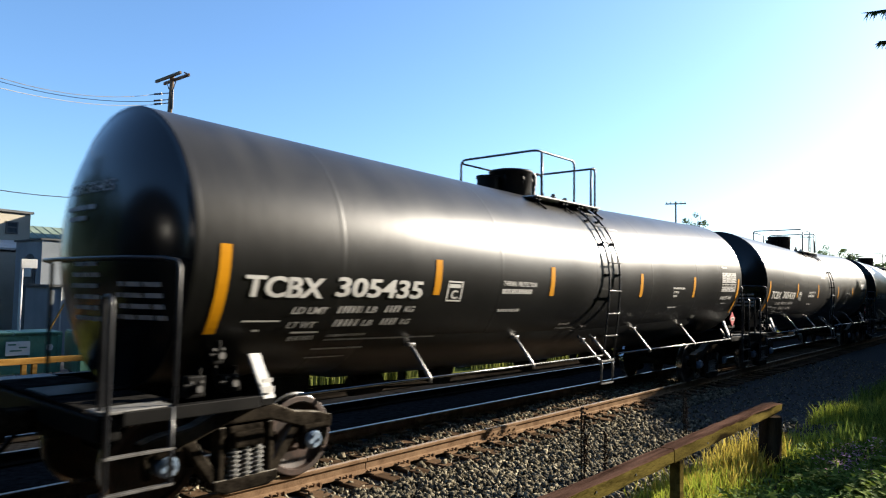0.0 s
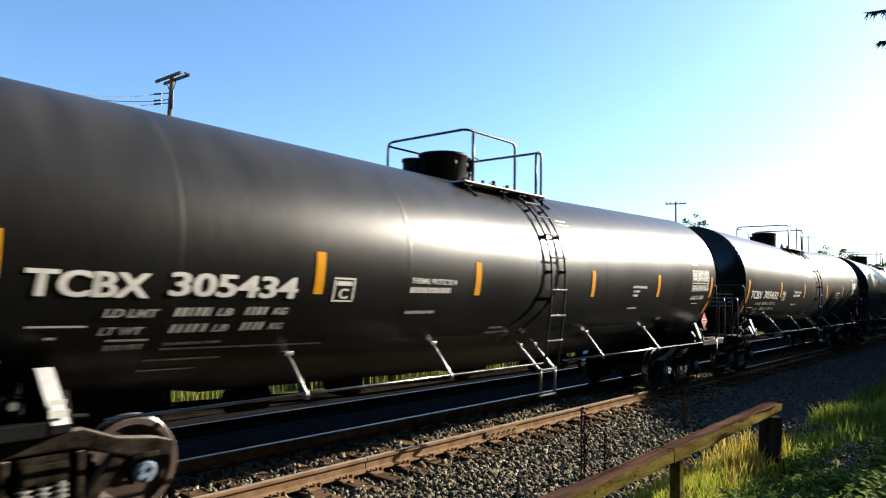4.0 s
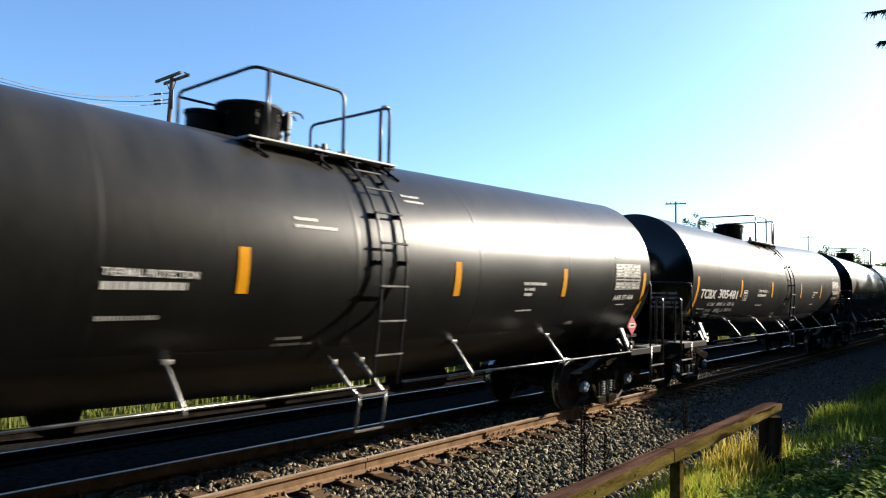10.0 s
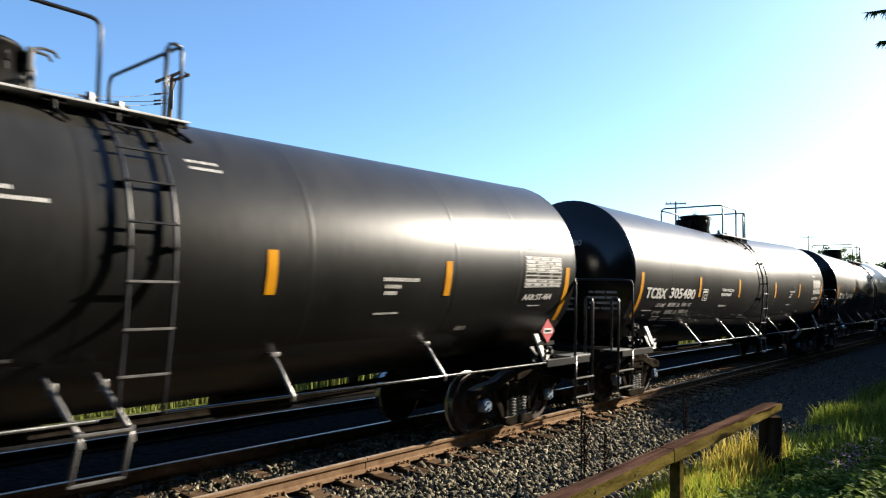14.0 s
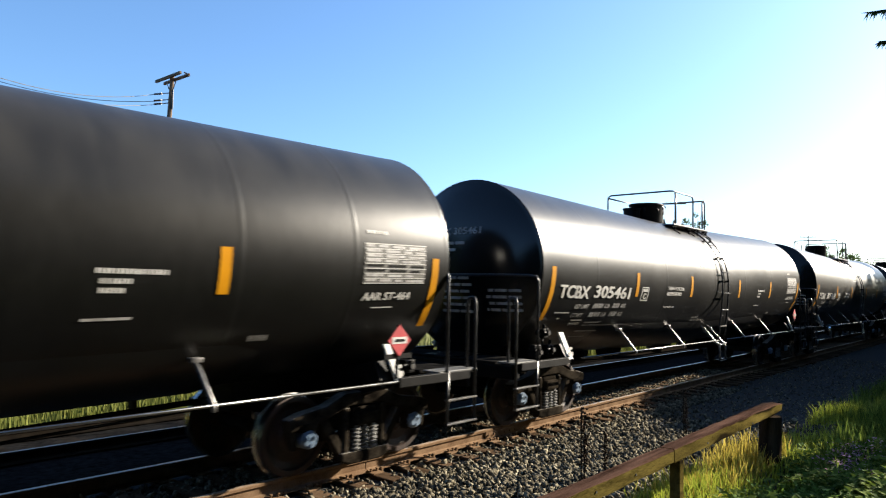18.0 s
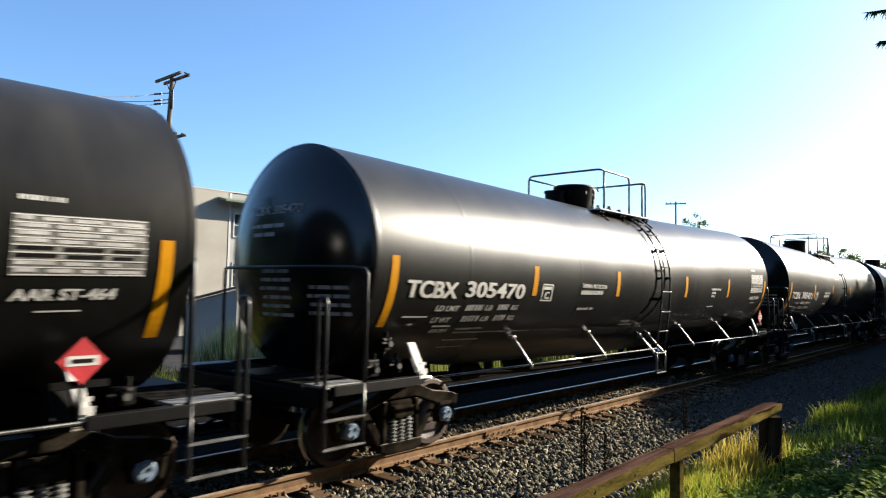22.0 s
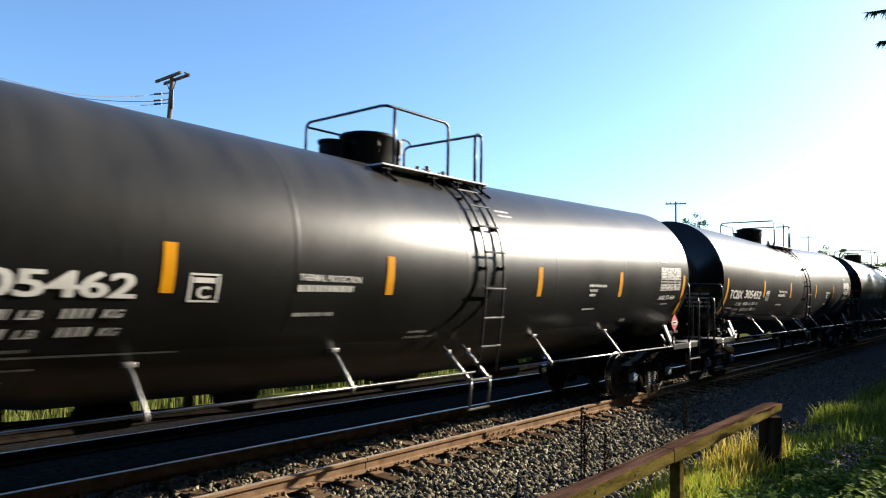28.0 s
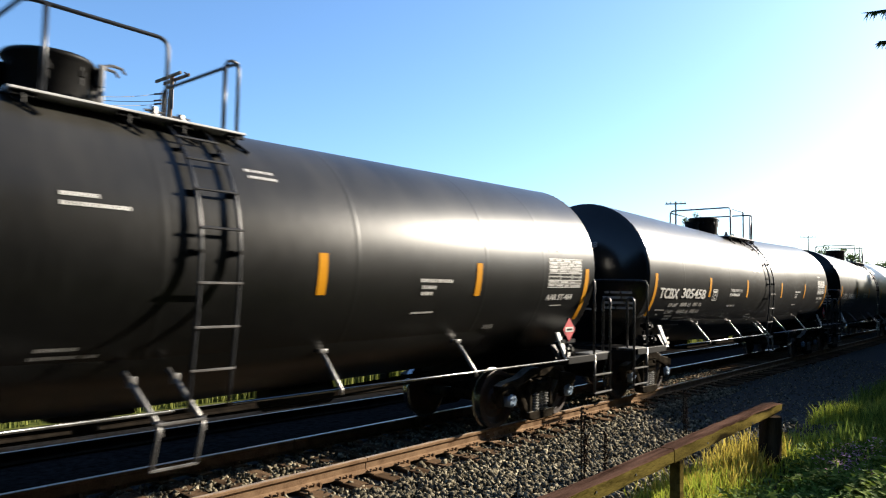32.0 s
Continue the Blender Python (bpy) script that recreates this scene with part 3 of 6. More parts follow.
def build_markings(car):
    for x, z1, arc in ((-7.38, 2.58, 0.93), (-4.28, 2.56, 0.46), (-1.50, 2.56, 0.46), (1.79, 2.55, 0.46), (4.56, 2.55, 0.46), (7.58, 2.57, 0.93)):
        tank_patch("reflective_stripe", x - 0.06, x + 0.06, 0, z1, M["yellow"], car, "orange-yellow reflective strip", arc=arc)
    chars = random.Random(12)

    def block(name, mat, rects, label="", **kw):
        bm = bmesh.new()
        cells = []
        for r in rects:
            if name != "stencil_line" or r[3] < 0.026:
                cells.append(r)
                continue
            x, w = r[0], 0.62 * r[3]
            while x < r[1] - 0.3 * w:
                cells.append((x, min(x + w * chars.uniform(0.75, 1.0), r[1]), *r[2:]))
                x += w * (1.34 if chars.random() > 0.12 else 1.7)
        for r in cells:
            x0, x1, z, h = r[0] + 0.11, r[1] + 0.11, r[2] + 0.015, r[3]
            tank_patch(name, x0, x1, z, z + h, None, None, slant=r[4] if len(r) > 4 else 0.0, into=bm, **kw)
        return tagged(part(name, bm, M[mat], car, label), kind="stuff")

    # load limits and small stencils, too worn to read
    for z, one, two in ((1.89, "LD LMT", 0.14), (1.735, "LT WT", 0.0)):
        tank_word("stencil_word", one, -6.50, -6.13 + 0.12 + (0.0 if two else -0.10), z, 0.082, M["grey_mark"], car, 0.02, 0.25)
        block("stencil_line", "grey_mark", [(-5.98, -5.62, z - 0.015, 0.082, 0.25), (-5.24, -4.96, z - 0.015, 0.082, 0.25)], "faded grey stencilled figures")
        tank_word("stencil_word", "LB", -5.44, -5.27, z, 0.082, M["grey_mark"], car, 0.02, 0.25)
        tank_word("stencil_word", "KG", -4.80, -4.62, z, 0.082, M["grey_mark"], car, 0.02, 0.25)
    block("stencil_line", "grey_mark", [(-5.98, -5.40, 1.60, 0.028), (-6.0, -4.1, 1.54, 0.020), (-6.1, -5.0, 1.44, 0.02), (-6.1, -5.5, 1.34, 0.015)], "faded grey stencilled line")
    block("stencil_line", "white", [(-7.18, -6.72, 1.80, 0.018), (-7.02, -6.94, 1.70, 0.022)], proud=0.010)
    block("stencil_line", "white", [(-6.52, -6.15, 1.66, 0.02), (-6.52, -6.18, 1.58, 0.05)], proud=0.010)
    block("frame_mark", "white", [(-4.18, -3.87, 2.255, 0.02), (-4.18, -3.87, 2.005, 0.02), (-4.18, -4.155, 2.03, 0.22), (-3.895, -3.87, 2.03, 0.22), (-4.14, -3.92, 2.185, 0.05)], "white framed mark")
    tank_word("stencil_word", "C", -3.985, -3.855, 2.055, 0.12, M["white"], car, 0.02, 0.0)
    for mt, rects in (("white", [(-2.95, -2.18, 2.115, 0.07)]), ("grey_mark", [(-2.95, -2.40, 1.85, 0.04)]), ("grey_mark", [(-1.05, -0.72, 1.60, 0.03), (-1.08, -0.54, 1.53, 0.03)]),
                      ("white", [(-0.98, -0.66, 2.87, 0.035), (-0.98, -0.40, 2.79, 0.035)]), ("white", [(0.86, 1.20, 3.34, 0.03), (0.88, 1.24, 3.27, 0.03)]),
                      ("white", [(3.26, 3.90, 2.25, 0.045), (3.30, 3.58, 2.165, 0.045), (3.30, 3.52, 2.085, 0.045)]), ("grey_mark", [(3.2, 3.62, 1.85, 0.025), (4.9, 5.15, 1.60, 0.06)]), ("white", [(6.28, 6.62, 2.80, 0.04)]), ("white", [(6.46, 6.80, 1.93, 0.014)])):
        block("stencil_line", mt, rects)
    tank_word("stencil_word", "THERMAL PROTECTION", -2.84, -1.97, 2.24, 0.072, M["white"], car, 0.015, 0.05, thick=0.02)
    # consolidated stencil table
    tank_patch("stencil_panel", 6.35, 7.39, 2.235, 2.715, M["panel"], car, "grey table of small worn lettering", proud=0.004)
    block("panel_rule", "white", [(6.24, 7.28, 2.225 + 0.0575 * k, 0.009) for k in range(9)], proud=0.009, rows=1)
    rng = random.Random(4)
    pale, dark = [], []
    for k in range(8):
        x = 6.27
        while x < 7.15:
            w = rng.uniform(0.1, 0.34)
            if rng.random() < 0.88:
                (dark if k in (2, 3) else pale).append((x, min(x + w, 7.25), 2.245 + 0.0575 * k, 0.028))
            x += w + 0.07
    block("panel_writing", "grey_mark", pale, proud=0.008, rows=1)
    block("panel_writing", "black", dark, proud=0.008, rows=1)
    tank_word("stencil_word", "AAR ST-464", 6.37, 7.17, 2.04, 0.10, M["white"], car, 0.02, 0.12)
    # writing on the leading round end
    bm = bmesh.new()
    lines = [(-0.19, 0.57, 2.93, 0.05), (0.0, 0.48, 2.82, 0.05)]
    lines += [(-0.35 + 0.05 * (k % 2), 0.29 - 0.03 * (k % 3), 1.80 + 0.11 * k, 0.045) for k in range(6)]
    lines += [(-1.18, -0.62 - 0.04 * (k % 2), 1.84 + 0.105 * k, 0.045) for k in range(4)]
    for y0, y1, z, h in lines:
        x = y0
        while x < y1 - 0.02:
            w = min(chars.uniform(0.10, 0.26), y1 - x)
            rows = [[bm.verts.new(on_head(x + w * i / 2, z + h * j)) for i in range(3)] for j in (0, 1)]
            for i in range(2):
                bm.faces.new((rows[0][i], rows[0][i + 1], rows[1][i + 1], rows[1][i]))
            x += w + 0.03
    tagged(part("end_stencil", bm, M["grey_mark"], car, "dim grey stencilled lines"), kind="stuff")


def on_head(y, z, proud=0.030):
    """A point just before the leading dished end."""
    rr = min(1.0, math.hypot(y, z - axis_z(HALF)) / (R_TANK - 0.035))
    lo, hi = 0.0, 1.0
    for _ in range(18):
        k = (lo + hi) / 2
        if 1 - k ** 1.6 > rr:
            lo = k
        else:
            hi = k
    q = 1 - lo ** 1.6
    return Vector((-(HALF + 0.014 + HEAD * (1 - q ** 2.6) + proud * 0.4), y, z))


def head_word(name, text, y0, y1, z0, height, mat, car, label=""):
    """Lettering on the leading dished end, read from the front: it runs from y0 towards smaller y1."""
    me = letters(text, 1.0, 0.012, 0.0)
    co = np.empty(len(me.vertices) * 3)
    me.vertices.foreach_get("co", co)
    co = co.reshape(-1, 3)
    lo, hi = co.min(0), co.max(0)
    verts = [tuple(on_head(y0 + (c[0] - lo[0]) / (hi[0] - lo[0]) * (y1 - y0), z0 + (c[1] - lo[1]) / (hi[1] - lo[1]) * height)) for c in co]
    ob = new(name, mesh_of(name, verts, [tuple(f.vertices) for f in me.polygons], mat))
    ob.parent = car
    if label:
        ob["label"] = label
    return tagged(ob, kind="stuff")


def build_dome(car):
    bm = bmesh.new()
    zt = 3.86
    c = Vector((-0.50, 0.06, 0))
    prof = [(zt - 0.12, 0.39), (zt + 0.48, 0.39), (zt + 0.49, 0.415), (zt + 0.525, 0.42), (zt + 0.545, 0.40), (zt + 0.56, 0.26), (zt + 0.565, 0.02)]
    seg = 40
    rings = [[bm.verts.new(c + Vector((r * math.cos(2 * math.pi * k / seg), r * math.sin(2 * math.pi * k / seg), z))) for k in range(seg)] for z, r in prof]
    for u, v in zip(rings, rings[1:]):
        for k in range(seg):
            bm.faces.new((u[k], u[(k + 1) % seg], v[(k + 1) % seg], v[k]))
    bm.faces.new(rings[-1])
    dome = part("valve_housing", bm, M["black"], car, "round black steel housing with lid", True)
    for a in (200, 250, 300, 340, 20):
        bm = bmesh.new()
        d = Vector((math.cos(radians(a)), math.sin(radians(a)), 0))
        q = c + d * 0.38
        rod(bm, q + Vector((0, 0, zt + 0.26)), q + Vector((0, 0, zt + 0.44)), 0.018, 6)
        box(bm, (-0.03, -0.03, 0), (0.03, 0.03, 0.06), 0.008, Matrix.Translation(q + Vector((0, 0, zt + 0.34))))
        part("lid_bolt", bm, M["black"], dome)
    bm = bmesh.new()
    rod(bm, (-1.05, 0.18, zt - 0.25), (-1.05, 0.18, zt + 0.35), 0.20, 24)
    rod(bm, (-1.05, 0.18, zt + 0.35), (-1.05, 0.18, zt + 0.39), 0.22, 24)
    part("relief_valve", bm, M["black"], car, "smaller black valve stack")
    bm = bmesh.new()
    for y in (-0.18, -0.02):
        box(bm, (-0.115, y - 0.03, zt + 0.10), (-0.06, y + 0.03, zt + 0.54), 0.008)
        tube(bm, [(-0.10, y, zt + 0.52), (0.02, y, zt + 0.56), (0.12, y, zt + 0.55), (0.16, y, zt + 0.50)], 0.016, 6)
    box(bm, (-0.12, -0.24, zt + 0.30), (-0.07, 0.04, zt + 0.50), 0.008)
    part("lid_hinge", bm, M["bare_steel"], dome, "pale worn steel hinge with two levers")
    for x, y, h in ((0.42, -0.30, 0.20), (0.58, 0.05, 0.26), (0.30, 0.20, 0.16), (0.66, -0.42, 0.14)):
        bm = bmesh.new()
        rod(bm, (x, y, zt - 0.20), (x, y, zt + h * 0.6), 0.06, 10)
        rod(bm, (x, y, zt + h * 0.6), (x, y, zt + h), 0.035, 8)
        rod(bm, (x - 0.10, y, zt + h * 0.75), (x + 0.10, y, zt + h * 0.75), 0.014, 6)
        part("top_valve", bm, M["bare_steel"], car, "small steel valve on the tank top")
    # walkway
    bm = bmesh.new()
    z0 = zt - 0.06
    box(bm, (-1.12, -0.92, z0), (1.15, -0.60, z0 + 0.024), 0.006)
    part("walkway_board", bm, M["sheet"], car, "pale galvanised grating walkway")
    bm = bmesh.new()
    box(bm, (-1.12, 0.60, z0), (1.15, 0.92, z0 + 0.024), 0.006)
    part("walkway_board", bm, M["sheet"], car)
    bm = bmesh.new()
    box(bm, (0.80, -0.59, z0), (1.15, 0.59, z0 + 0.024), 0.006)
    part("walkway_board", bm, M["sheet"], car)
    for x in (-1.0, -0.1, 0.45, 1.05):
        for s in (-1, 1):
            bm = bmesh.new()
            rod(bm, (x, s * 0.88, z0), (x, s * 0.88, z0 - 0.30), 0.022, 6)
            rod(bm, (x, s * 0.62, z0), (x, s * 0.70, z0 - 0.10), 0.022, 6)
            box(bm, (x - 0.10, s * 0.86 - 0.03, z0 - 0.045), (x + 0.10, s * 0.86 + 0.03, z0 - 0.004), 0.006)
            rod(bm, (x - 0.08, s * 0.80, z0 - 0.02), (x + 0.10, s * 0.98, z0 - 0.20), 0.016, 6)
            part("walkway_bracket", bm, M["black"], car)
    # guard rails
    H1 = 4.62
    def bend(a, b, c2, r=0.12, n=5):
        a, b, c2 = Vector(a), Vector(b), Vector(c2)
        u, v = (a - b).normalized(), (c2 - b).normalized()
        return [(b + u * r) * (1 - t) ** 2 + b * 2 * t * (1 - t) + (b + v * r) * t * t for t in [k / n for k in range(n + 1)]]
    bm = bmesh.new()
    pts = [(0.28, -0.84, z0)] + bend((0.28, -0.84, z0), (0.28, -0.84, H1), (-1.02, -0.84, H1)) + bend((0.28, -0.84, H1), (-1.02, -0.84, H1), (-1.02, 0.84, H1)) + bend((-1.02, -0.84, H1), (-1.02, 0.84, H1), (-1.02, 0.84, z0)) + [(-1.02, 0.84, z0)]
    tube(bm, pts, 0.021)
    part("guard_rail", bm, M["rail_paint"], car, "bent dark pipe guard rail", True)
    bm = bmesh.new()
    pts = [(1.08, -0.84, z0)] + bend((1.08, -0.84, z0), (1.08, -0.84, H1 - 0.02), (1.08, 0.84, H1 - 0.02), 0.1) + bend((1.08, -0.84, H1 - 0.02), (1.08, 0.84, H1 - 0.02), (1.08, 0.84, z0)) + [(1.08, 0.84, z0)]
    tube(bm, pts, 0.021)
    part("guard_rail", bm, M["rail_paint"], car, "", True)
    bm = bmesh.new()
    tube(bm, [(-1.02, 0.84, H1 - 0.06)] + bend((-1.02, 0.84, H1 - 0.06), (0.28, 0.84, H1 - 0.06), (0.28, 0.84, z0)) + [(0.28, 0.84, z0)], 0.018)
    part("guard_rail", bm, M["rail_paint"], car, "", True)
    for x, y, z1 in ((-0.84, -0.84, H1), (0.92, -0.84, H1 - 0.1)):
        bm = bmesh.new()
        rod(bm, (x, y, z0), (x, y, z1), 0.024)
        if x > 0.5:
            tube(bm, [(x, y, z1), (x + 0.03, y, z1 + 0.06), (x + 0.09, y, z1 + 0.08), (x + 0.16, y, z1 + 0.06)], 0.018)
        part("guard_post", bm, M["rail_paint"], car, "", True)


def build_ladder(car, s):
    """Side ladder: straight below, then bent over the round of the tank. s: -1 near side, 1 far side."""
    lean = [(1.02, 1.44), (1.40, 1.478), (1.79, 1.525), (2.20, 1.555)]

    def stand(z):
        for (za, ya), (zb, yb) in zip(lean, lean[1:]):
            if z <= zb:
                return ya + (yb - ya) * (z - za) / (zb - za)
        return lean[-1][1]

    R = R_TANK + 0.058
    for x in (0.31, 0.72):
        bm = bmesh.new()
        pts = [(x, s * y, z) for z, y in lean]
        for k in range(9):
            a = radians(2 + 58 * k / 8)
            pts.append((x, s * R * math.cos(a), axis_z(0.5) + R * math.sin(a)))
        tube(bm, pts, 0.019, 6)
        part("ladder_stile", bm, M["rail_paint"], car, "", True)
        for a in (2, 24, 44):
            a = radians(a)
            bm = bmesh.new()
            rod(bm, (x, s * (R_TANK - 0.02) * math.cos(a), axis_z(x) + (R_TANK - 0.02) * math.sin(a)), (x, s * (R + 0.02) * math.cos(a), axis_z(x) + (R + 0.02) * math.sin(a)), 0.022, 6)
            box(bm, (x - 0.07, s * R_TANK * math.cos(a) - 0.02, axis_z(x) + R_TANK * math.sin(a) - 0.022), (x + 0.07, s * R_TANK * math.cos(a) + 0.02, axis_z(x) + R_TANK * math.sin(a) + 0.022), 0.006)
            part("ladder_clip", bm, M["black"], car)
        bm = bmesh.new()
        tube(bm, [(x - 0.34, s * 1.58, 1.00), (x - 0.36, s * 1.60, 0.88), (x - 0.42, s * 1.62, 0.58)], 0.018, 6)
        part("stirrup_side", bm, M["bare_steel"], car, "", True)
        bm = bmesh.new()
        tube(bm, [(x - 0.50, s * 1.20, 1.40), (x - 0.44, s * 1.34, 1.24), (x - 0.34, s * 1.58, 0.94), (x - 0.33, s * 1.58, 0.86)], 0.026, 6)
        box(bm, (x - 0.50, s * 1.27 - 0.03, 1.26), (x - 0.42, s * 1.27 + 0.03, 1.36), 0.012)
        part("brace", bm, M["bare_steel"], car, "pale steel brace", True)
    for x0, x1, y, z in ((-0.12, 0.31, 1.625, 0.59), (-0.06, 0.39, 1.60, 0.97)):
        bm = bmesh.new()
        rod(bm, (x0, s * y, z), (x1, s * y, z), 0.016, 6)
        part("rung", bm, M["bare_steel"], car)
    for z in (1.39, 1.79, 2.20):
        bm = bmesh.new()
        rod(bm, (0.29, s * (stand(z) + 0.02), z), (0.74, s * (stand(z) + 0.02), z), 0.014, 6)
        part("rung", bm, M["bare_steel"], car)
    for a in (10, 24, 37, 49):
        a = radians(a)
        bm = bmesh.new()
        y, z = s * (R + 0.02) * math.cos(a), axis_z(0.5) + (R + 0.02) * math.sin(a)
        rod(bm, (0.29, y, z), (0.74, y, z), 0.014, 6)
        part("rung", bm, M["rail_paint"], car)


def build_side_rails(car, s):
    for x0, x1 in ((-6.5, 0.12), (0.72, 6.9)):
        bm = bmesh.new()
        tube(bm, [(x0, s * 1.52, 1.06), (x1, s * 1.52, 1.06)], 0.017, 8)
        part("side_handrail", bm, M["galvanised"], car, "long bare steel pipe handrail", True)
    for x in (-4.46, -2.10, 2.06, 4.46):
        bm = bmesh.new()
        tube(bm, [(x - 0.02, s * 1.17, 1.46), (x, s * 1.25, 1.38), (x + 0.01, s * 1.53, 1.05), (x + 0.01, s * 1.53, 1.00)], 0.024, 6)
        box(bm, (x - 0.06, s * 1.17 - 0.05, 1.43), (x + 0.06, s * 1.17 + 0.05, 1.48), 0.01)
        part("rail_bracket", bm, M["bare_steel"], car, "pale slanting bracket", True)


def build_end(car, e):
    """Stub sill, coupler, platform, steps and handrails at one end; e is -1 or 1."""
    def X(v):
        return e * v
    def bx(name, lo, hi, mat, bevel=0.01, label=""):
        bm = bmesh.new()
        a, b = (lo[0], hi[0]) if e > 0 else (-hi[0], -lo[0])
        box(bm, (a, lo[1], lo[2]), (b, hi[1], hi[2]), bevel)
        return part(name, bm, mat, car, label)
    bx("stub_sill", (5.4, -0.33, 0.72), (8.45, 0.33, 1.12), M["black"], 0.02)
    bx("end_sill", (8.30, -1.48, 0.86), (8.50, 1.48, 1.06), M["black"], 0.02)
    # the tank's shade is put into the dark middle; the treads stay pale
    bx("end_platform", (7.70, -1.16, 1.065), (8.48, 1.16, 1.105), M["shaded_end_deck"], 0.006, "steel end platform, the tank's shade put into its dark colour")
    for y in (-1.50, 1.18):
        bx("tread_board", (7.84 if e < 0 else 7.70, y, 1.085), (8.48, y + 0.30, 1.112), M["deck"], 0.006, "pale galvanised grating tread")
    bx("side_sill", (6.95, -1.52, 0.98), (8.30, -1.42, 1.10), M["black"], 0.01)
    bx("side_sill", (6.95, 1.42, 0.98), (8.30, 1.52, 1.10), M["black"], 0.01)
    # bolster and saddle
    bm = bmesh.new()
    xc = X(6.80)
    v = [(xc, y, z) for y, z in ((-1.42, 0.98), (-1.42, 1.08), (-1.30, 1.30), (-0.80, 1.18), (0.80, 1.18), (1.30, 1.30), (1.42, 1.08), (1.42, 0.98), (0.7, 0.78), (-0.7, 0.78))]
    a = [bm.verts.new((q[0] - 0.08, q[1], q[2])) for q in v]
    b = [bm.verts.new((q[0] + 0.08, q[1], q[2])) for q in v]
    bm.faces.new(a)
    bm.faces.new(b[::-1])
    for k in range(len(a)):
        bm.faces.new((a[(k + 1) % len(a)], a[k], b[k], b[(k + 1) % len(a)]))
    part("body_bolster", bm, M["black"], car)
    for s in (-1, 1):
        bm = bmesh.new()
        w = 0.065 if e < 0 else 0.05
        xb = -6.88 if e < 0 else 6.92
        q = [(xb - w - 0.05, s * 1.36, 1.50), (xb + w - 0.05, s * 1.36, 1.50), (xb + w + 0.05, s * 1.50, 1.06), (xb - w + 0.05, s * 1.50, 1.06)]
        a = [bm.verts.new(c) for c in q]
        b = [bm.verts.new((c[0], c[1] - s * 0.04, c[2])) for c in q]
        bm.faces.new(a)
        bm.faces.new(b[::-1])
        for k in range(4):
            bm.faces.new((a[(k + 1) % 4], a[k], b[k], b[(k + 1) % 4]))
        bmesh.ops.recalc_face_normals(bm, faces=bm.faces)
        br = part("bolster_bracket", bm, M["sheet"], car, "pale grey slanted plate")
        bm = bmesh.new()
        box(bm, (xb - 0.05, s * 1.506 - 0.006, 1.12), (xb + 0.09, s * 1.506 + 0.006, 1.18))
        box(bm, (xb - 0.05, s * 1.498 - 0.006, 1.22), (xb + 0.07, s * 1.498 + 0.006, 1.26))
        part("label_plate", bm, M["white"], br)
    # coupler and draft gear
    bm = bmesh.new()
    a, b = sorted((X(8.40), X(8.78)))
    box(bm, (a, -0.12, 0.76), (b, 0.12, 0.98), 0.02)
    a, b = sorted((X(8.74), X(8.95)))
    box(bm, (a, -0.20, 0.70), (b, 0.06 if e > 0 else 0.20, 1.02), 0.05)
    part("coupler", bm, M["truck"], car, "rusty cast knuckle coupler")
    bm = bmesh.new()
    tube(bm, [(X(8.45), 0.35, 0.75), (X(8.62), 0.38, 0.52), (X(8.80), 0.36, 0.45), (X(8.93), 0.30, 0.55)], 0.028, 8)
    part("brake_hose", bm, M["black"], car, "", True)
    # corner steps and handrails
    for s in (-1, 1):
        for x in (7.86, 8.43):
            bm = bmesh.new()
            if x > 8:
                pts = [(X(x), s * 1.50, 0.41), (X(x), s * 1.50, 2.00), (X(x), s * 1.485, 2.06), (X(x), s * 1.43, 2.075), (X(x), s * 1.375, 2.06), (X(x), s * 1.36, 2.00), (X(x), s * 1.36, 1.10)]
            else:
                pts = [(X(x), s * 1.50, 0.41), (X(x), s * 1.50, 1.1)]
            tube(bm, pts, 0.024, 6)
            part("corner_post", bm, M["rail_paint"], car, "", True)
        for z in (0.42, 0.73):
            bm = bmesh.new()
            a, b = sorted((X(7.84), X(8.45)))
            box(bm, (a, s * 1.50 - 0.03, z - 0.012), (b, s * 1.50 + 0.03, z + 0.012), 0.004)
            part("step", bm, M["bare_steel"], car)
    bm = bmesh.new()
    tube(bm, [(X(7.84), -1.50, 1.08), (X(7.84), -1.50, 2.34), (X(7.85), -1.47, 2.40), (X(7.92), -1.36, 2.42), (X(8.12), -0.95, 2.42), (X(8.17), -0.4, 2.42), (X(8.17), 0.4, 2.42), (X(8.12), 0.95, 2.42), (X(7.92), 1.36, 2.42), (X(7.85), 1.47, 2.40), (X(7.84), 1.50, 2.34), (X(7.84), 1.50, 1.08)], 0.022, 8)
    part("end_handrail", bm, M["rail_paint"], car, "bent black pipe handrail across the end", True)


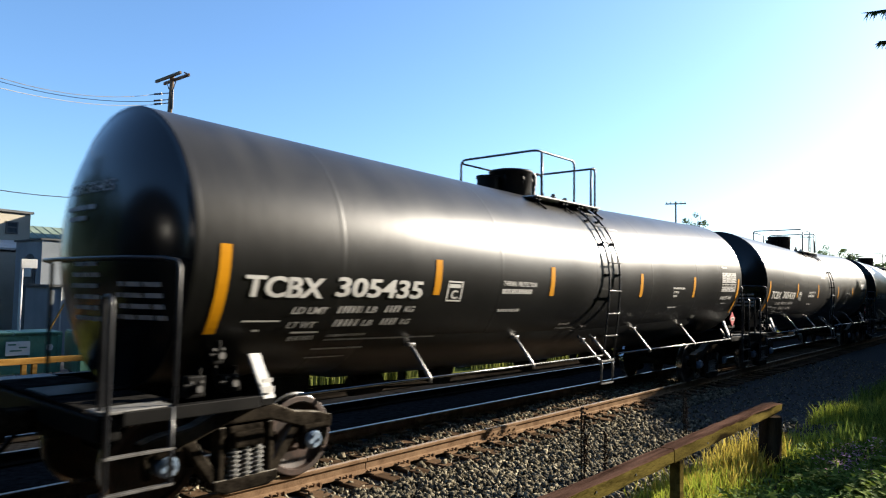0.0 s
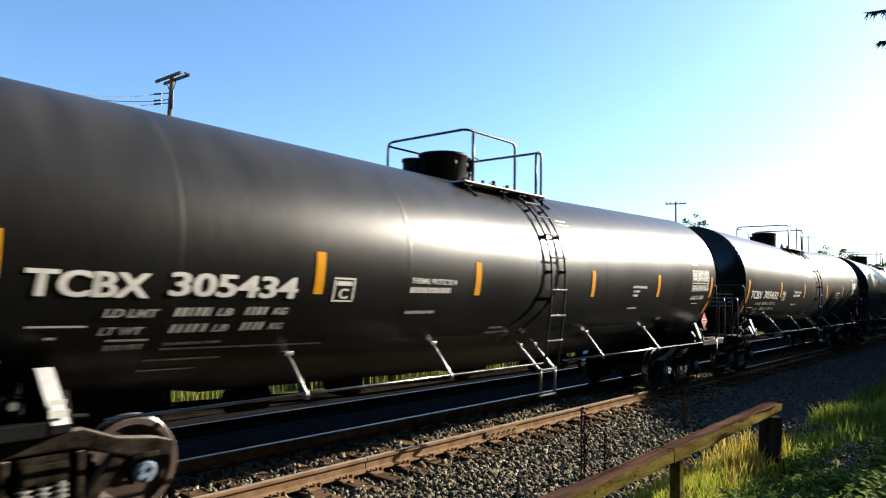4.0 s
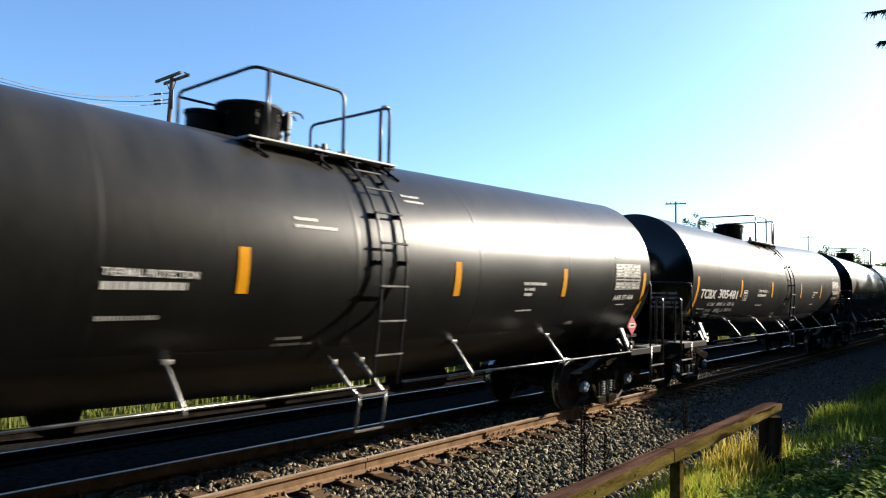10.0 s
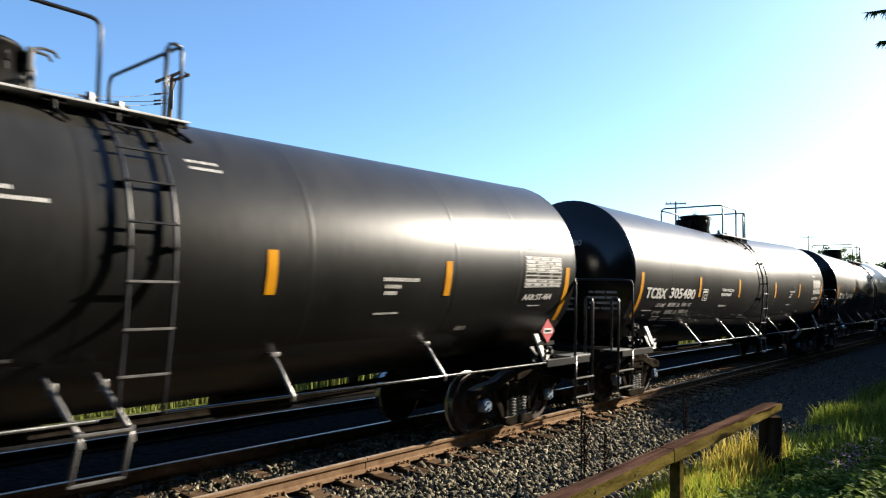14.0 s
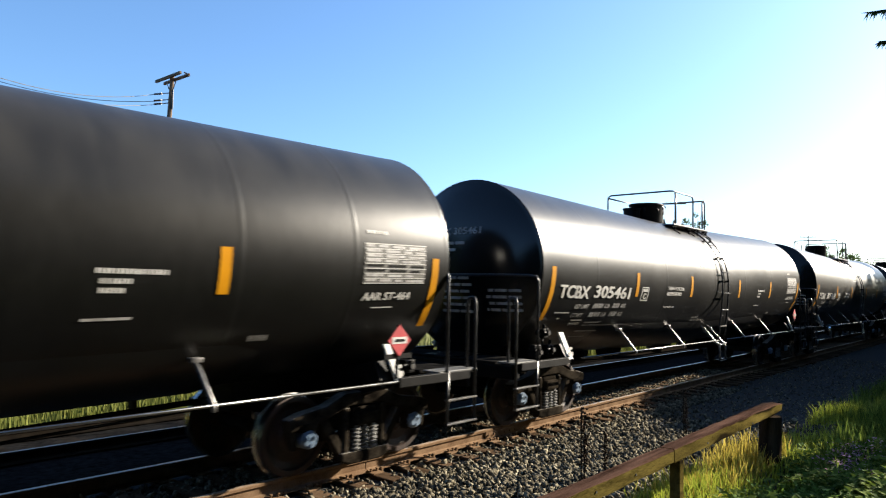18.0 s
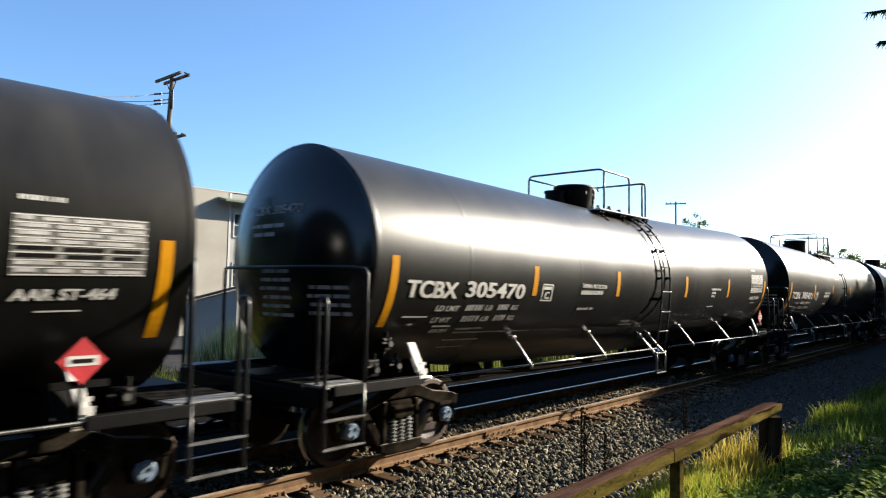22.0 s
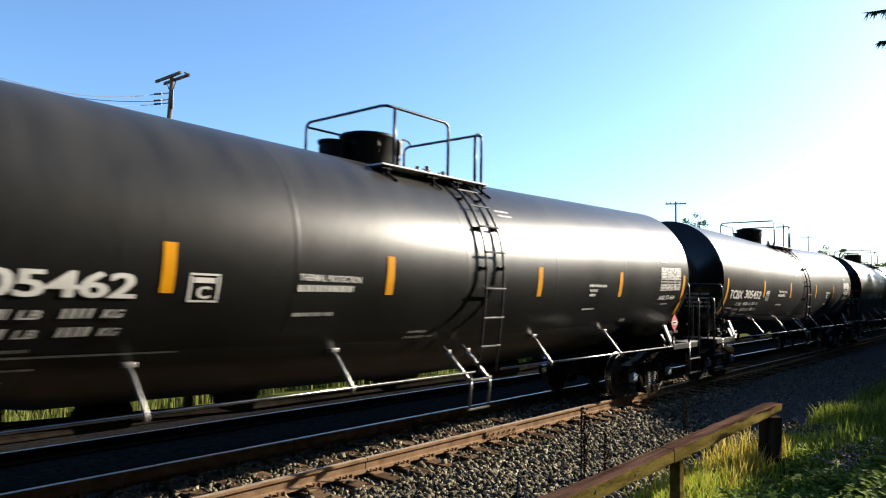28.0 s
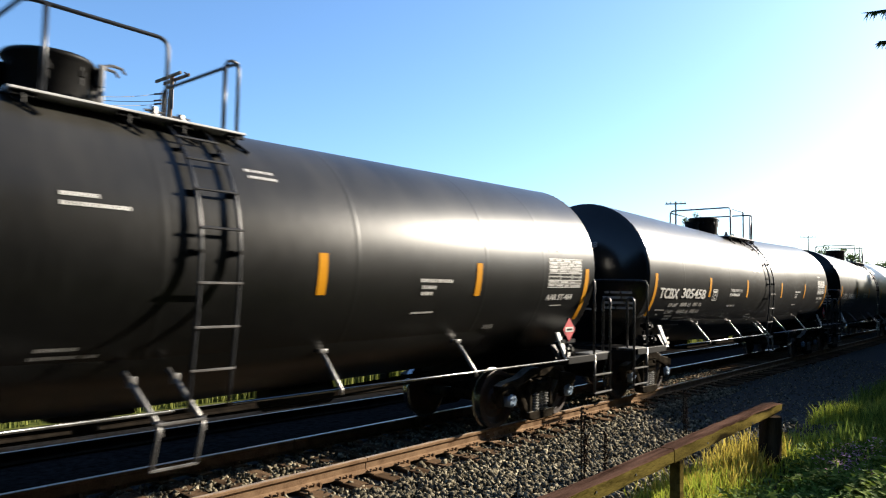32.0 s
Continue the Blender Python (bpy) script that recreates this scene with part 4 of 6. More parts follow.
def build_truck(car, e):
    """Three-piece bogie with two wheelsets."""
    xc = e * 6.80
    bm = bmesh.new()
    box(bm, (xc - 0.20, -1.08, 0.42), (xc + 0.20, 1.08, 0.74), 0.03)
    tr = part("truck", bm, M["truck"], car, "rusty cast-steel freight truck")
    for s in (-1, 1):
        y0, y1 = sorted((s * 0.93, s * 1.09))
        bm = bmesh.new()
        # top chord
        plate(bm, [(xc - 1.12, 0.56), (xc - 1.14, 0.70), (xc - 0.98, 0.75), (xc - 0.62, 0.80), (xc - 0.32, 0.92), (xc + 0.32, 0.92), (xc + 0.62, 0.80), (xc + 0.98, 0.75), (xc + 1.14, 0.70), (xc + 1.12, 0.56), (xc + 0.74, 0.60), (xc + 0.50, 0.68), (xc + 0.26, 0.76), (xc - 0.26, 0.76), (xc - 0.50, 0.68), (xc - 0.74, 0.60)], y0, y1)
        # columns, lower chord and spring seat
        for k in (-1, 1):
            plate(bm, [(xc + k * 0.25, 0.74), (xc + k * 0.33, 0.74), (xc + k * 0.34, 0.20), (xc + k * 0.26, 0.20)], y0, y1)
            plate(bm, [(xc + k * 0.72, 0.66), (xc + k * 0.58, 0.66), (xc + k * 0.28, 0.24), (xc + k * 0.36, 0.13)], y0 + 0.02, y1 - 0.02)
            plate(bm, [(xc + k * 0.70, 0.66), (xc + k * 0.78, 0.66), (xc + k * 0.80, 0.36), (xc + k * 0.75, 0.34)], y0 + 0.02, y1 - 0.02)
            plate(bm, [(xc + k * 1.12, 0.66), (xc + k * 1.04, 0.66), (xc + k * 1.00, 0.36), (xc + k * 1.06, 0.34)], y0 + 0.02, y1 - 0.02)
        plate(bm, [(xc - 0.38, 0.12), (xc - 0.38, 0.22), (xc + 0.38, 0.22), (xc + 0.38, 0.12), (xc + 0.26, 0.07), (xc - 0.26, 0.07)], y0 - 0.02, y1 + 0.02)
        bmesh.ops.recalc_face_normals(bm, faces=bm.faces)
        hard = [e for e in bm.edges if len(e.link_faces) == 2 and e.calc_face_angle() > 0.9]
        bmesh.ops.bevel(bm, geom=hard, offset=0.022, segments=2, affect="EDGES", profile=0.5, clamp_overlap=True)
        bm.normal_update()
        for f in bm.faces:
            f.material_index = 1 if f.normal.z > 0.5 else 0
        part("side_frame", bm, [M["truck"], M["ledge"]], tr, "cast side frame with dust on its ledges")
        bm = bmesh.new()
        box(bm, (xc - 0.18, min(s * 1.02, s * 1.14), 0.52), (xc + 0.18, max(s * 1.02, s * 1.14), 0.68), 0.03)
        part("bolster_end", bm, M["truck"], tr)
        for k in (-0.14, 0.0, 0.14):
            bm = bmesh.new()
            coil = [(0.22, 0.036)]
            for j in range(6):
                z = 0.235 + j * 0.046
                coil += [(z, 0.040), (z + 0.004, 0.066), (z + 0.020, 0.066), (z + 0.024, 0.040)]
            coil.append((0.52, 0.036))
            rings = [[bm.verts.new((xc + k + r * math.cos(j * 0.6283), s * 1.06 + r * math.sin(j * 0.6283), z)) for j in range(10)] for z, r in coil]
            for u, v in zip(rings, rings[1:]):
                for j in range(10):
                    bm.faces.new((u[j], u[(j + 1) % 10], v[(j + 1) % 10], v[j]))
            part("spring", bm, M["deck"], tr, "pale coil spring")
        for k in (-0.864, 0.864):
            bm = bmesh.new()
            box(bm, (xc + k - 0.13, min(s * 0.92, s * 1.10), 0.54), (xc + k + 0.13, max(s * 0.92, s * 1.10), 0.64), 0.02)
            part("bearing_adapter", bm, M["truck"], tr)
        for k in (-1, 1):
            bm = bmesh.new()
            box(bm, (xc + k * 0.46 - 0.07, min(s * 0.72, s * 0.86), 0.34), (xc + k * 0.46 + 0.07, max(s * 0.72, s * 0.86), 0.56), 0.02)
            part("brake_shoe", bm, M["truck"], tr)
    for k in (-0.864, 0.864):
        bm = bmesh.new()
        rod(bm, (0, -1.0, 0), (0, 1.0, 0), 0.08, 16)
        ws = part("wheelset", bm, M["truck"], car, "steel axle with two wheels")
        ws.matrix_basis = pose(xc + k, 0, 0.457)
        for s in (-1, 1):
            bm = bmesh.new()
            prof = [(0.685, 0.10), (0.685, 0.44), (0.69, 0.485), (0.705, 0.485), (0.715, 0.462), (0.82, 0.455), (0.825, 0.445), (0.825, 0.39), (0.78, 0.375), (0.755, 0.30), (0.765, 0.18), (0.80, 0.14), (0.80, 0.09)]
            lathe_y(bm, [(s * y, r) for y, r in prof], 40)
            bmesh.ops.recalc_face_normals(bm, faces=bm.faces)
            for f in bm.faces:
                c = f.calc_center_median()
                if math.hypot(c.x, c.z) > 0.44 and abs(c.y) < 0.822:
                    f.material_index = 1
            part("wheel", bm, [M["wheel"], M["tread"]], ws, "rust-brown steel wheel", False)
            bm = bmesh.new()
            lathe_y(bm, [(s * 0.92, 0.09), (s * 0.92, 0.105), (s * 1.10, 0.105), (s * 1.12, 0.09), (s * 1.135, 0.085), (s * 1.135, 0.03)], 20)
            for j in range(3):
                a = 2 * math.pi * j / 3
                rod(bm, (0.055 * math.cos(a), s * 1.13, 0.055 * math.sin(a)), (0.055 * math.cos(a), s * 1.155, 0.055 * math.sin(a)), 0.020, 6)
            bmesh.ops.recalc_face_normals(bm, faces=bm.faces)
            part("bearing_cap", bm, M["cap"], ws, "bearing end cap with bolts, sky reflection put into its blue-grey colour")
        WHEELSETS.append((ws, xc + k))


def build_underframe(car):
    bm = bmesh.new()
    zb = axis_z(0) - R_TANK
    rod(bm, (0, 0, zb + 0.05), (0, 0, zb - 0.16), 0.24, 20)
    rod(bm, (0, 0, zb - 0.16), (0, 0, zb - 0.26), 0.13, 16)
    box(bm, (-0.42, -0.22, zb - 0.10), (0.42, 0.22, zb + 0.03), 0.03)
    part("bottom_outlet", bm, M["black"], car, "black bottom outlet valve with skid")
    bm = bmesh.new()
    tube(bm, [(-6.9, 0.30, 0.86), (-5, 0.38, 0.74), (0, 0.42, 0.64), (5, 0.38, 0.74), (6.9, 0.30, 0.86)], 0.024, 6)
    part("train_pipe", bm, M["black"], car, "", True)
    for x in (-3.0, 2.4, 4.6, -5.0):
        bm = bmesh.new()
        box(bm, (x - 0.03, 0.30, 0.70), (x + 0.03, 0.46, 0.80 + 0.22), 0.01)
        part("pipe_hanger", bm, M["black"], car)
    # brake gear beside the leading end
    for x, z, w, h in ((-7.52, 1.16, 0.09, 0.16), (-7.14, 1.18, 0.10, 0.12), (-7.30, 1.46, 0.06, 0.10), (7.34, 1.16, 0.10, 0.12)):
        bm = bmesh.new()
        box(bm, (x - w, -1.30, z - 0.05), (x + w, -1.18, z + h), 0.02)
        rod(bm, (x, -1.36, z + 0.04), (x, -1.12, z + 0.04), 0.045, 12)
        rod(bm, (x + w * 0.6, -1.24, z + h - 0.01), (x + w * 0.6, -1.24, z + h + 0.08), 0.025, 8)
        rod(bm, (x - w, -1.34, z + h * 0.5), (x - w - 0.06, -1.34, z + h * 0.5), 0.018, 8)
        v = part("brake_valve", bm, M["black"], car, "black cast brake valve")
        bm = bmesh.new()
        rod(bm, (x, -1.37, z + 0.04), (x, -1.355, z + 0.04), 0.035, 10)
        part("valve_cap", bm, M["bare_steel"], v, "worn bare metal cap")
        for k in (0, 2):
            bm = bmesh.new()
            rod(bm, (x - 0.05 + 0.05 * k, -1.31, z + 0.10), (x - 0.05 + 0.05 * k, -1.295, z + 0.10), 0.016, 6)
            part("valve_bolt", bm, M["bare_steel"], v)
    bm = bmesh.new()
    tube(bm, [(-7.3, -1.22, 1.5), (-7.28, -1.24, 1.2), (-7.1, -1.2, 1.12), (-6.4, -0.9, 1.0)], 0.018, 6)
    part("brake_pipe", bm, M["black"], car, "", True)
    # placard on its holder
    bm = bmesh.new()
    box(bm, (6.66, -1.545, 1.34), (7.10, -1.535, 1.40))
    rod(bm, (6.88, -1.52, 1.10), (6.88, -1.54, 1.75), 0.02, 6)
    hold = part("placard_holder", bm, M["black"], car)
    turn = pose(6.88, -1.56, 1.56, 0, 45, 0)
    bm = bmesh.new()
    box(bm, (-0.135, -0.006, -0.135), (0.135, 0.006, 0.135), 0.0, turn)
    pl = part("placard", bm, M["red"], hold, "red diamond hazard placard")
    for w, h, mt in ((0.125, 0.040, "white"), (0.085, 0.016, "black")):
        bm = bmesh.new()
        yy = -1.568 if mt == "white" else -1.572
        box(bm, (6.88 - w, yy - 0.002, 1.56 - h), (6.88 + w, yy, 1.56 + h))
        b2 = part("placard_band", bm, M[mt], hold)


WHEELSETS = []


def build_car():
    car = thing("tank_car", None, "black railway tank car with orange-yellow strips and white lettering", "tank car", "tank cars of the train")
    build_tank(car)
    build_belly(car)
    build_markings(car)
    build_dome(car)
    for s in (-1, 1):
        build_ladder(car, s)
        build_side_rails(car, s)
    for e in (-1, 1):
        build_end(car, e)
        build_truck(car, e)
    build_underframe(car)
    return car


PITCH_M = 17.84363
NUMBERS = {-1: "305437", 0: "305435", 1: "305439", 2: "305434", 3: "305432", 4: "305482", 5: "305483", 6: "305481", 7: "305478", 8: "305480", 9: "305484", 10: "305461", 11: "305468", 12: "305470", 13: "305471", 14: "305456", 15: "305462", 16: "305452", 17: "305457", 18: "305458", 19: "305451", 20: "305453"}


def way_gone(t):
    """How far the train has rolled at t seconds; it gains speed slowly."""
    return 9.347634 * t + 0.0156577 * t ** 2 - 0.000164418 * t ** 3 + 1.48271e-6 * t ** 4


def car_x(k, t):
    return 10.9676 + PITCH_M * k - way_gone(t)


first_car = build_car()
CARS = {}
for k in sorted(NUMBERS):
    CARS[k] = first_car if k == -1 else copy_thing(first_car, pose(car_x(k, 0), 0, 0))
for k, c in CARS.items():
    tank_word("reporting_mark", "TCBX", -7.13, -6.15, 2.065, 0.228, M["white"], c, 0.018, 0.03, "white bold reporting letters")
    num = tank_word("car_number", NUMBERS[k], -5.96, -4.56, 2.065, 0.228, M["white"], c, 0.018, 0.03, "white bold car number")
    tagged(num, kind="stuff")
    head_word("end_number", "TCBX " + NUMBERS[k], 0.63, -0.49, 3.10, 0.12, M["grey_mark"], c, "dim grey number on the round end")


stones = build_stones()


# ---- the timber barrier beside the ballast ----
def build_barrier():
    fence = thing("timber_barrier", pose(0, -4.66, -0.12), "weathered timber guard rail on wooden posts", "barrier")
    rng = random.Random(9)
    for x0, x1, tip in ((-1.2, 6.42, 0), (6.44, 10.12, 1)):
        bm = bmesh.new()
        n = 18
        rows = []
        for i in range(n + 1):
            x = x0 + (x1 - x0) * i / n
            j = [rng.uniform(-0.005, 0.005) for _ in range(8)]
            up = 0.0115 * (x - 5.0)
            sec = [(-0.055, 0.690), (-0.048, 0.683), (0.090, 0.683), (0.098, 0.690), (0.098, 0.800), (0.088, 0.812), (-0.043, 0.812), (-0.055, 0.800)]
            drop = -0.018 * max(0, (i - n + 2)) if tip else 0
            rows.append([bm.verts.new((x + (rng.uniform(-0.05, 0.05) if i == n and tip else 0), y + j[k] * 0.6, z + up + j[k] + (drop if z > 0.7 else -0.4 * drop))) for k, (y, z) in enumerate(sec)])
        for u, v in zip(rows, rows[1:]):
            for k in range(8):
                f = bm.faces.new((u[k], v[k], v[(k + 1) % 8], u[(k + 1) % 8]))
                f.material_index = 1 if k in (4, 5, 6) else 0
        bm.faces.new(rows[0])
        bm.faces.new(rows[-1][::-1])
        bmesh.ops.recalc_face_normals(bm, faces=bm.faces)
        part("beam", bm, [M["timber"], M["timber_top"]], fence, "mossy yellow-brown beam with a reddish weathered top")
    for x in (6.62, 1.6):
        bm = bmesh.new()
        box(bm, (x - 0.05, -0.05, -0.35), (x + 0.05, 0.05, 0.672 + 0.0115 * (x - 5.0)), 0.008)
        part("post", bm, M["timber"], fence, "square timber post")
    for x, r, top in ((9.72, 0.135, 0.716), (10.06, 0.035, 0.66)):
        bm = bmesh.new()
        rings = []
        for z in (-0.35, 0.0, 0.25, 0.5, top):
            rings.append([bm.verts.new((x + r * rng.uniform(0.88, 1.1) * math.cos(k * 0.5236), r * rng.uniform(0.88, 1.1) * math.sin(k * 0.5236), z)) for k in range(12)])
        for u, v in zip(rings, rings[1:]):
            for k in range(12):
                bm.faces.new((u[k], u[(k + 1) % 12], v[(k + 1) % 12], v[k]))
        bm.faces.new(rings[-1])
        part("post", bm, M["old_wood"], fence, "dark rotten log post" if r > 0.1 else "thin dark stake")
    for x in (3.6, 4.9, 5.6, 7.3, 8.8):
        bm = bmesh.new()
        rod(bm, (x, -0.062, 0.75), (x, -0.052, 0.75), 0.010, 8)
        part("bolt_head", bm, M["wire"], fence)


build_barrier()


# ---- plants ----
def blades(name, spots, mat, label, category, width=0.010, lean=0.35, seed=1):
    """Many bent blades; spots: rows of x, y, height."""
    rng = np.random.default_rng(seed)
    p = np.asarray(spots, float)
    n = len(p)
    z = np.array([ground_z(x, y) for x, y in p[:, :2]]) - 0.02
    a = rng.uniform(0, 2 * np.pi, n)
    d = np.stack([np.cos(a), np.sin(a)], 1)
    b = rng.uniform(0, 2 * np.pi, n)
    s = np.stack([np.cos(b), np.sin(b)], 1)
    h = p[:, 2]
    k = rng.uniform(0.1, 1.0, n) * lean * h
    w = width * rng.uniform(0.6, 1.5, n)
    v = np.zeros((n, 5, 3))
    for j, (f, out, ww) in enumerate(((0, 0, -1), (0, 0, 1), (0.6, 0.35, 0.8), (0.6, 0.35, -0.8), (1.0, 1.0, 0))):
        v[:, j, :2] = p[:, :2] + d * (k * out)[:, None] + s * (w * ww)[:, None]
        v[:, j, 2] = z + h * f - (0.25 * k if j == 4 else 0)
    me = bpy.data.meshes.new(name)
    me.vertices.add(n * 5)
    me.vertices.foreach_set("co", v.reshape(-1))
    base = 5 * np.arange(n)
    loops = np.stack([base, base + 1, base + 2, base + 3, base + 3, base + 2, base + 4], 1).astype(np.int32)
    me.loops.add(n * 7)
    me.loops.foreach_set("vertex_index", loops.reshape(-1))
    starts = np.stack([7 * np.arange(n), 7 * np.arange(n) + 4], 1).astype(np.int32)
    me.polygons.add(2 * n)
    me.polygons.foreach_set("loop_start", starts.reshape(-1))
    me.update(calc_edges=True)
    me.materials.append(mat)
    return tagged(new(name, me), label, category, kind="stuff")


def spots(n, x0, x1, y0, y1, h0, h1, seed, keep=None):
    rng = np.random.default_rng(seed)
    out = []
    while len(out) < n:
        x, y = rng.uniform(x0, x1), rng.uniform(y0, y1)
        c = noise.noise((x * 0.55, y * 0.55, seed))
        if rng.uniform(-0.6, 0.5) > c or (keep and not keep(x, y)):
            continue
        out.append((x, y, rng.uniform(h0, h1) * (0.8 + 0.5 * max(0, c + 0.3))))
    return out


blades("tall_grass", spots(15000, 9.5, 24, -8.2, -4.95, 0.22, 0.62, 11, lambda x, y: y < -4.9 - 0.02 * x), M["grass"], "tall uneven green grass on the bank", "grass", 0.009, 0.45, 1)
blades("tall_grass", spots(14000, 14, 40, -6.5, -4.4, 0.20, 0.55, 12), M["grass"], "tall uneven green grass on the bank", "grass", 0.008, 0.45, 2)
blades("tall_grass", spots(12000, 3, 12, -7.4, -4.95, 0.05, 0.24, 13), M["clover"], "short green grass before the barrier", "grass", 0.010, 0.5, 3)
blades("dry_grass", spots(1500, 6.9, 10.4, -4.75, -3.95, 0.12, 0.42, 14), M["dry"], "dry straw-coloured grass under the barrier", "dry grass", 0.006, 0.5, 4)
blades("tall_grass", spots(1900, 6.7, 10.6, -4.9, -4.0, 0.10, 0.34, 18), M["sunlit_grass"], "yellow-green grass under the barrier, sunlight put into its colour", "grass", 0.007, 0.5, 8)
blades("dry_grass", spots(1800, 10.4, 15, -5.1, -4.2, 0.10, 0.36, 15), M["sunlit_grass"], "yellow-green grass at the edge of the ballast", "grass", 0.007, 0.5, 5)
blades("tall_weeds", spots(4200, -1, 9.5, 6.5, 8.4, 0.12, 0.42, 19), M["weeds"], "short sunlit yellow-green weeds beyond the tracks", "weeds", 0.016, 0.4, 9)
blades("tall_weeds", spots(13000, -1, 42, 6.4, 9.0, 0.25, 0.80, 16, lambda x, y: x > 9.3 or y > 8.2 + 0.3 * math.sin(3 * x)), M["weeds"], "tall sunlit yellow-green weeds beyond the tracks", "weeds", 0.020, 0.35, 6)
blades("tall_weeds", spots(4600, 10.6, 20, 9.6, 11.8, 0.6, 1.5, 17), M["seed_grass"], "tall green weeds beside the bin", "weeds", 0.022, 0.3, 7)


def build_leaf_plants(name, centres, mat, size, label, category, seed):
    """Low plants: rosettes of small folded leaves on stalks."""
    rng = random.Random(seed)
    verts, faces = [], []
    for x, y, h in centres:
        z = ground_z(x, y)
        for _ in range(rng.randint(7, 13)):
            a = rng.uniform(0, 2 * math.pi)
            r = rng.uniform(0.02, 0.16)
            c = Vector((x + r * math.cos(a), y + r * math.sin(a), z + h * rng.uniform(0.35, 1.0)))
            out = Vector((math.cos(a), math.sin(a), rng.uniform(-0.2, 0.6))).normalized()
            side = out.cross(Vector((rng.uniform(-0.3, 0.3), rng.uniform(-0.3, 0.3), 1))).normalized()
            ln, w = size * rng.uniform(0.7, 1.4), size * rng.uniform(0.25, 0.42)
            i = len(verts)
            fold = Vector((0, 0, 0.25 * w))
            verts += [c, c + out * ln * 0.5 + side * w + fold, c + out * ln, c + out * ln * 0.5 - side * w + fold]
            faces += [(i, i + 1, i + 2), (i, i + 2, i + 3)]
    return tagged(new(name, mesh_of(name, verts, faces, mat)), label, category, kind="stuff")


def cluster(n, x0, x1, y0, y1, h0, h1, seed):
    return [(x, y, h) for x, y, h in spots(n, x0, x1, y0, y1, h0, h1, seed)]


build_leaf_plants("clover_plants", cluster(1500, 4.2, 13, -7.3, -4.85, 0.08, 0.24, 21), M["clover"], 0.065, "dense low green clover leaves before the barrier", "clover", 31)
build_leaf_plants("broadleaf_weeds", cluster(420, 6.0, 12, -6.9, -4.9, 0.12, 0.34, 22), M["grass"], 0.10, "broad-leaved green weeds on the bank", "weeds", 32)
build_leaf_plants("clover_flowers", cluster(46, 9.4, 10.8, -5.75, -5.25, 0.30, 0.44, 23), M["flower"], 0.042, "pale pink clover flowers", "flowers", 33)


def build_dock(x, y, top, lean):
    """A dry brown dock stalk with seed clusters."""
    z0 = ground_z(x, y)
    rng = random.Random(int(x * 100))
    pl = thing("dock_stalk", pose(x, y, z0), "dry dark brown weed stalk with seed heads", "weed")
    bm = bmesh.new()
    tube(bm, [(0, 0, -0.03), (lean * 0.3, 0, top * 0.4), (lean * 0.7, 0.01, top * 0.75), (lean, 0.01, top)], 0.0065, 5)
    part("stem", bm, M["old_wood"], pl)
    bm = bmesh.new()
    for k in range(70):
        f = rng.uniform(0.55, 1.0)
        c = Vector((lean * f, 0, top * f)) + Vector([rng.gauss(0, 0.014) for _ in range(3)])
        bmesh.ops.create_icosphere(bm, subdivisions=1, radius=rng.uniform(0.006, 0.014), matrix=Matrix.Translation(c))
    part("seed_head", bm, M["old_wood"], pl)


build_dock(5.55, -4.22, 1.28, 0.02)
build_dock(5.66, -4.18, 1.02, 0.05)
build_dock(5.87, -4.30, 1.02, -0.01)
build_dock(9.5, -3.6, 1.05, 0.02)
build_dock(9.62, -3.58, 0.85, 0.04)


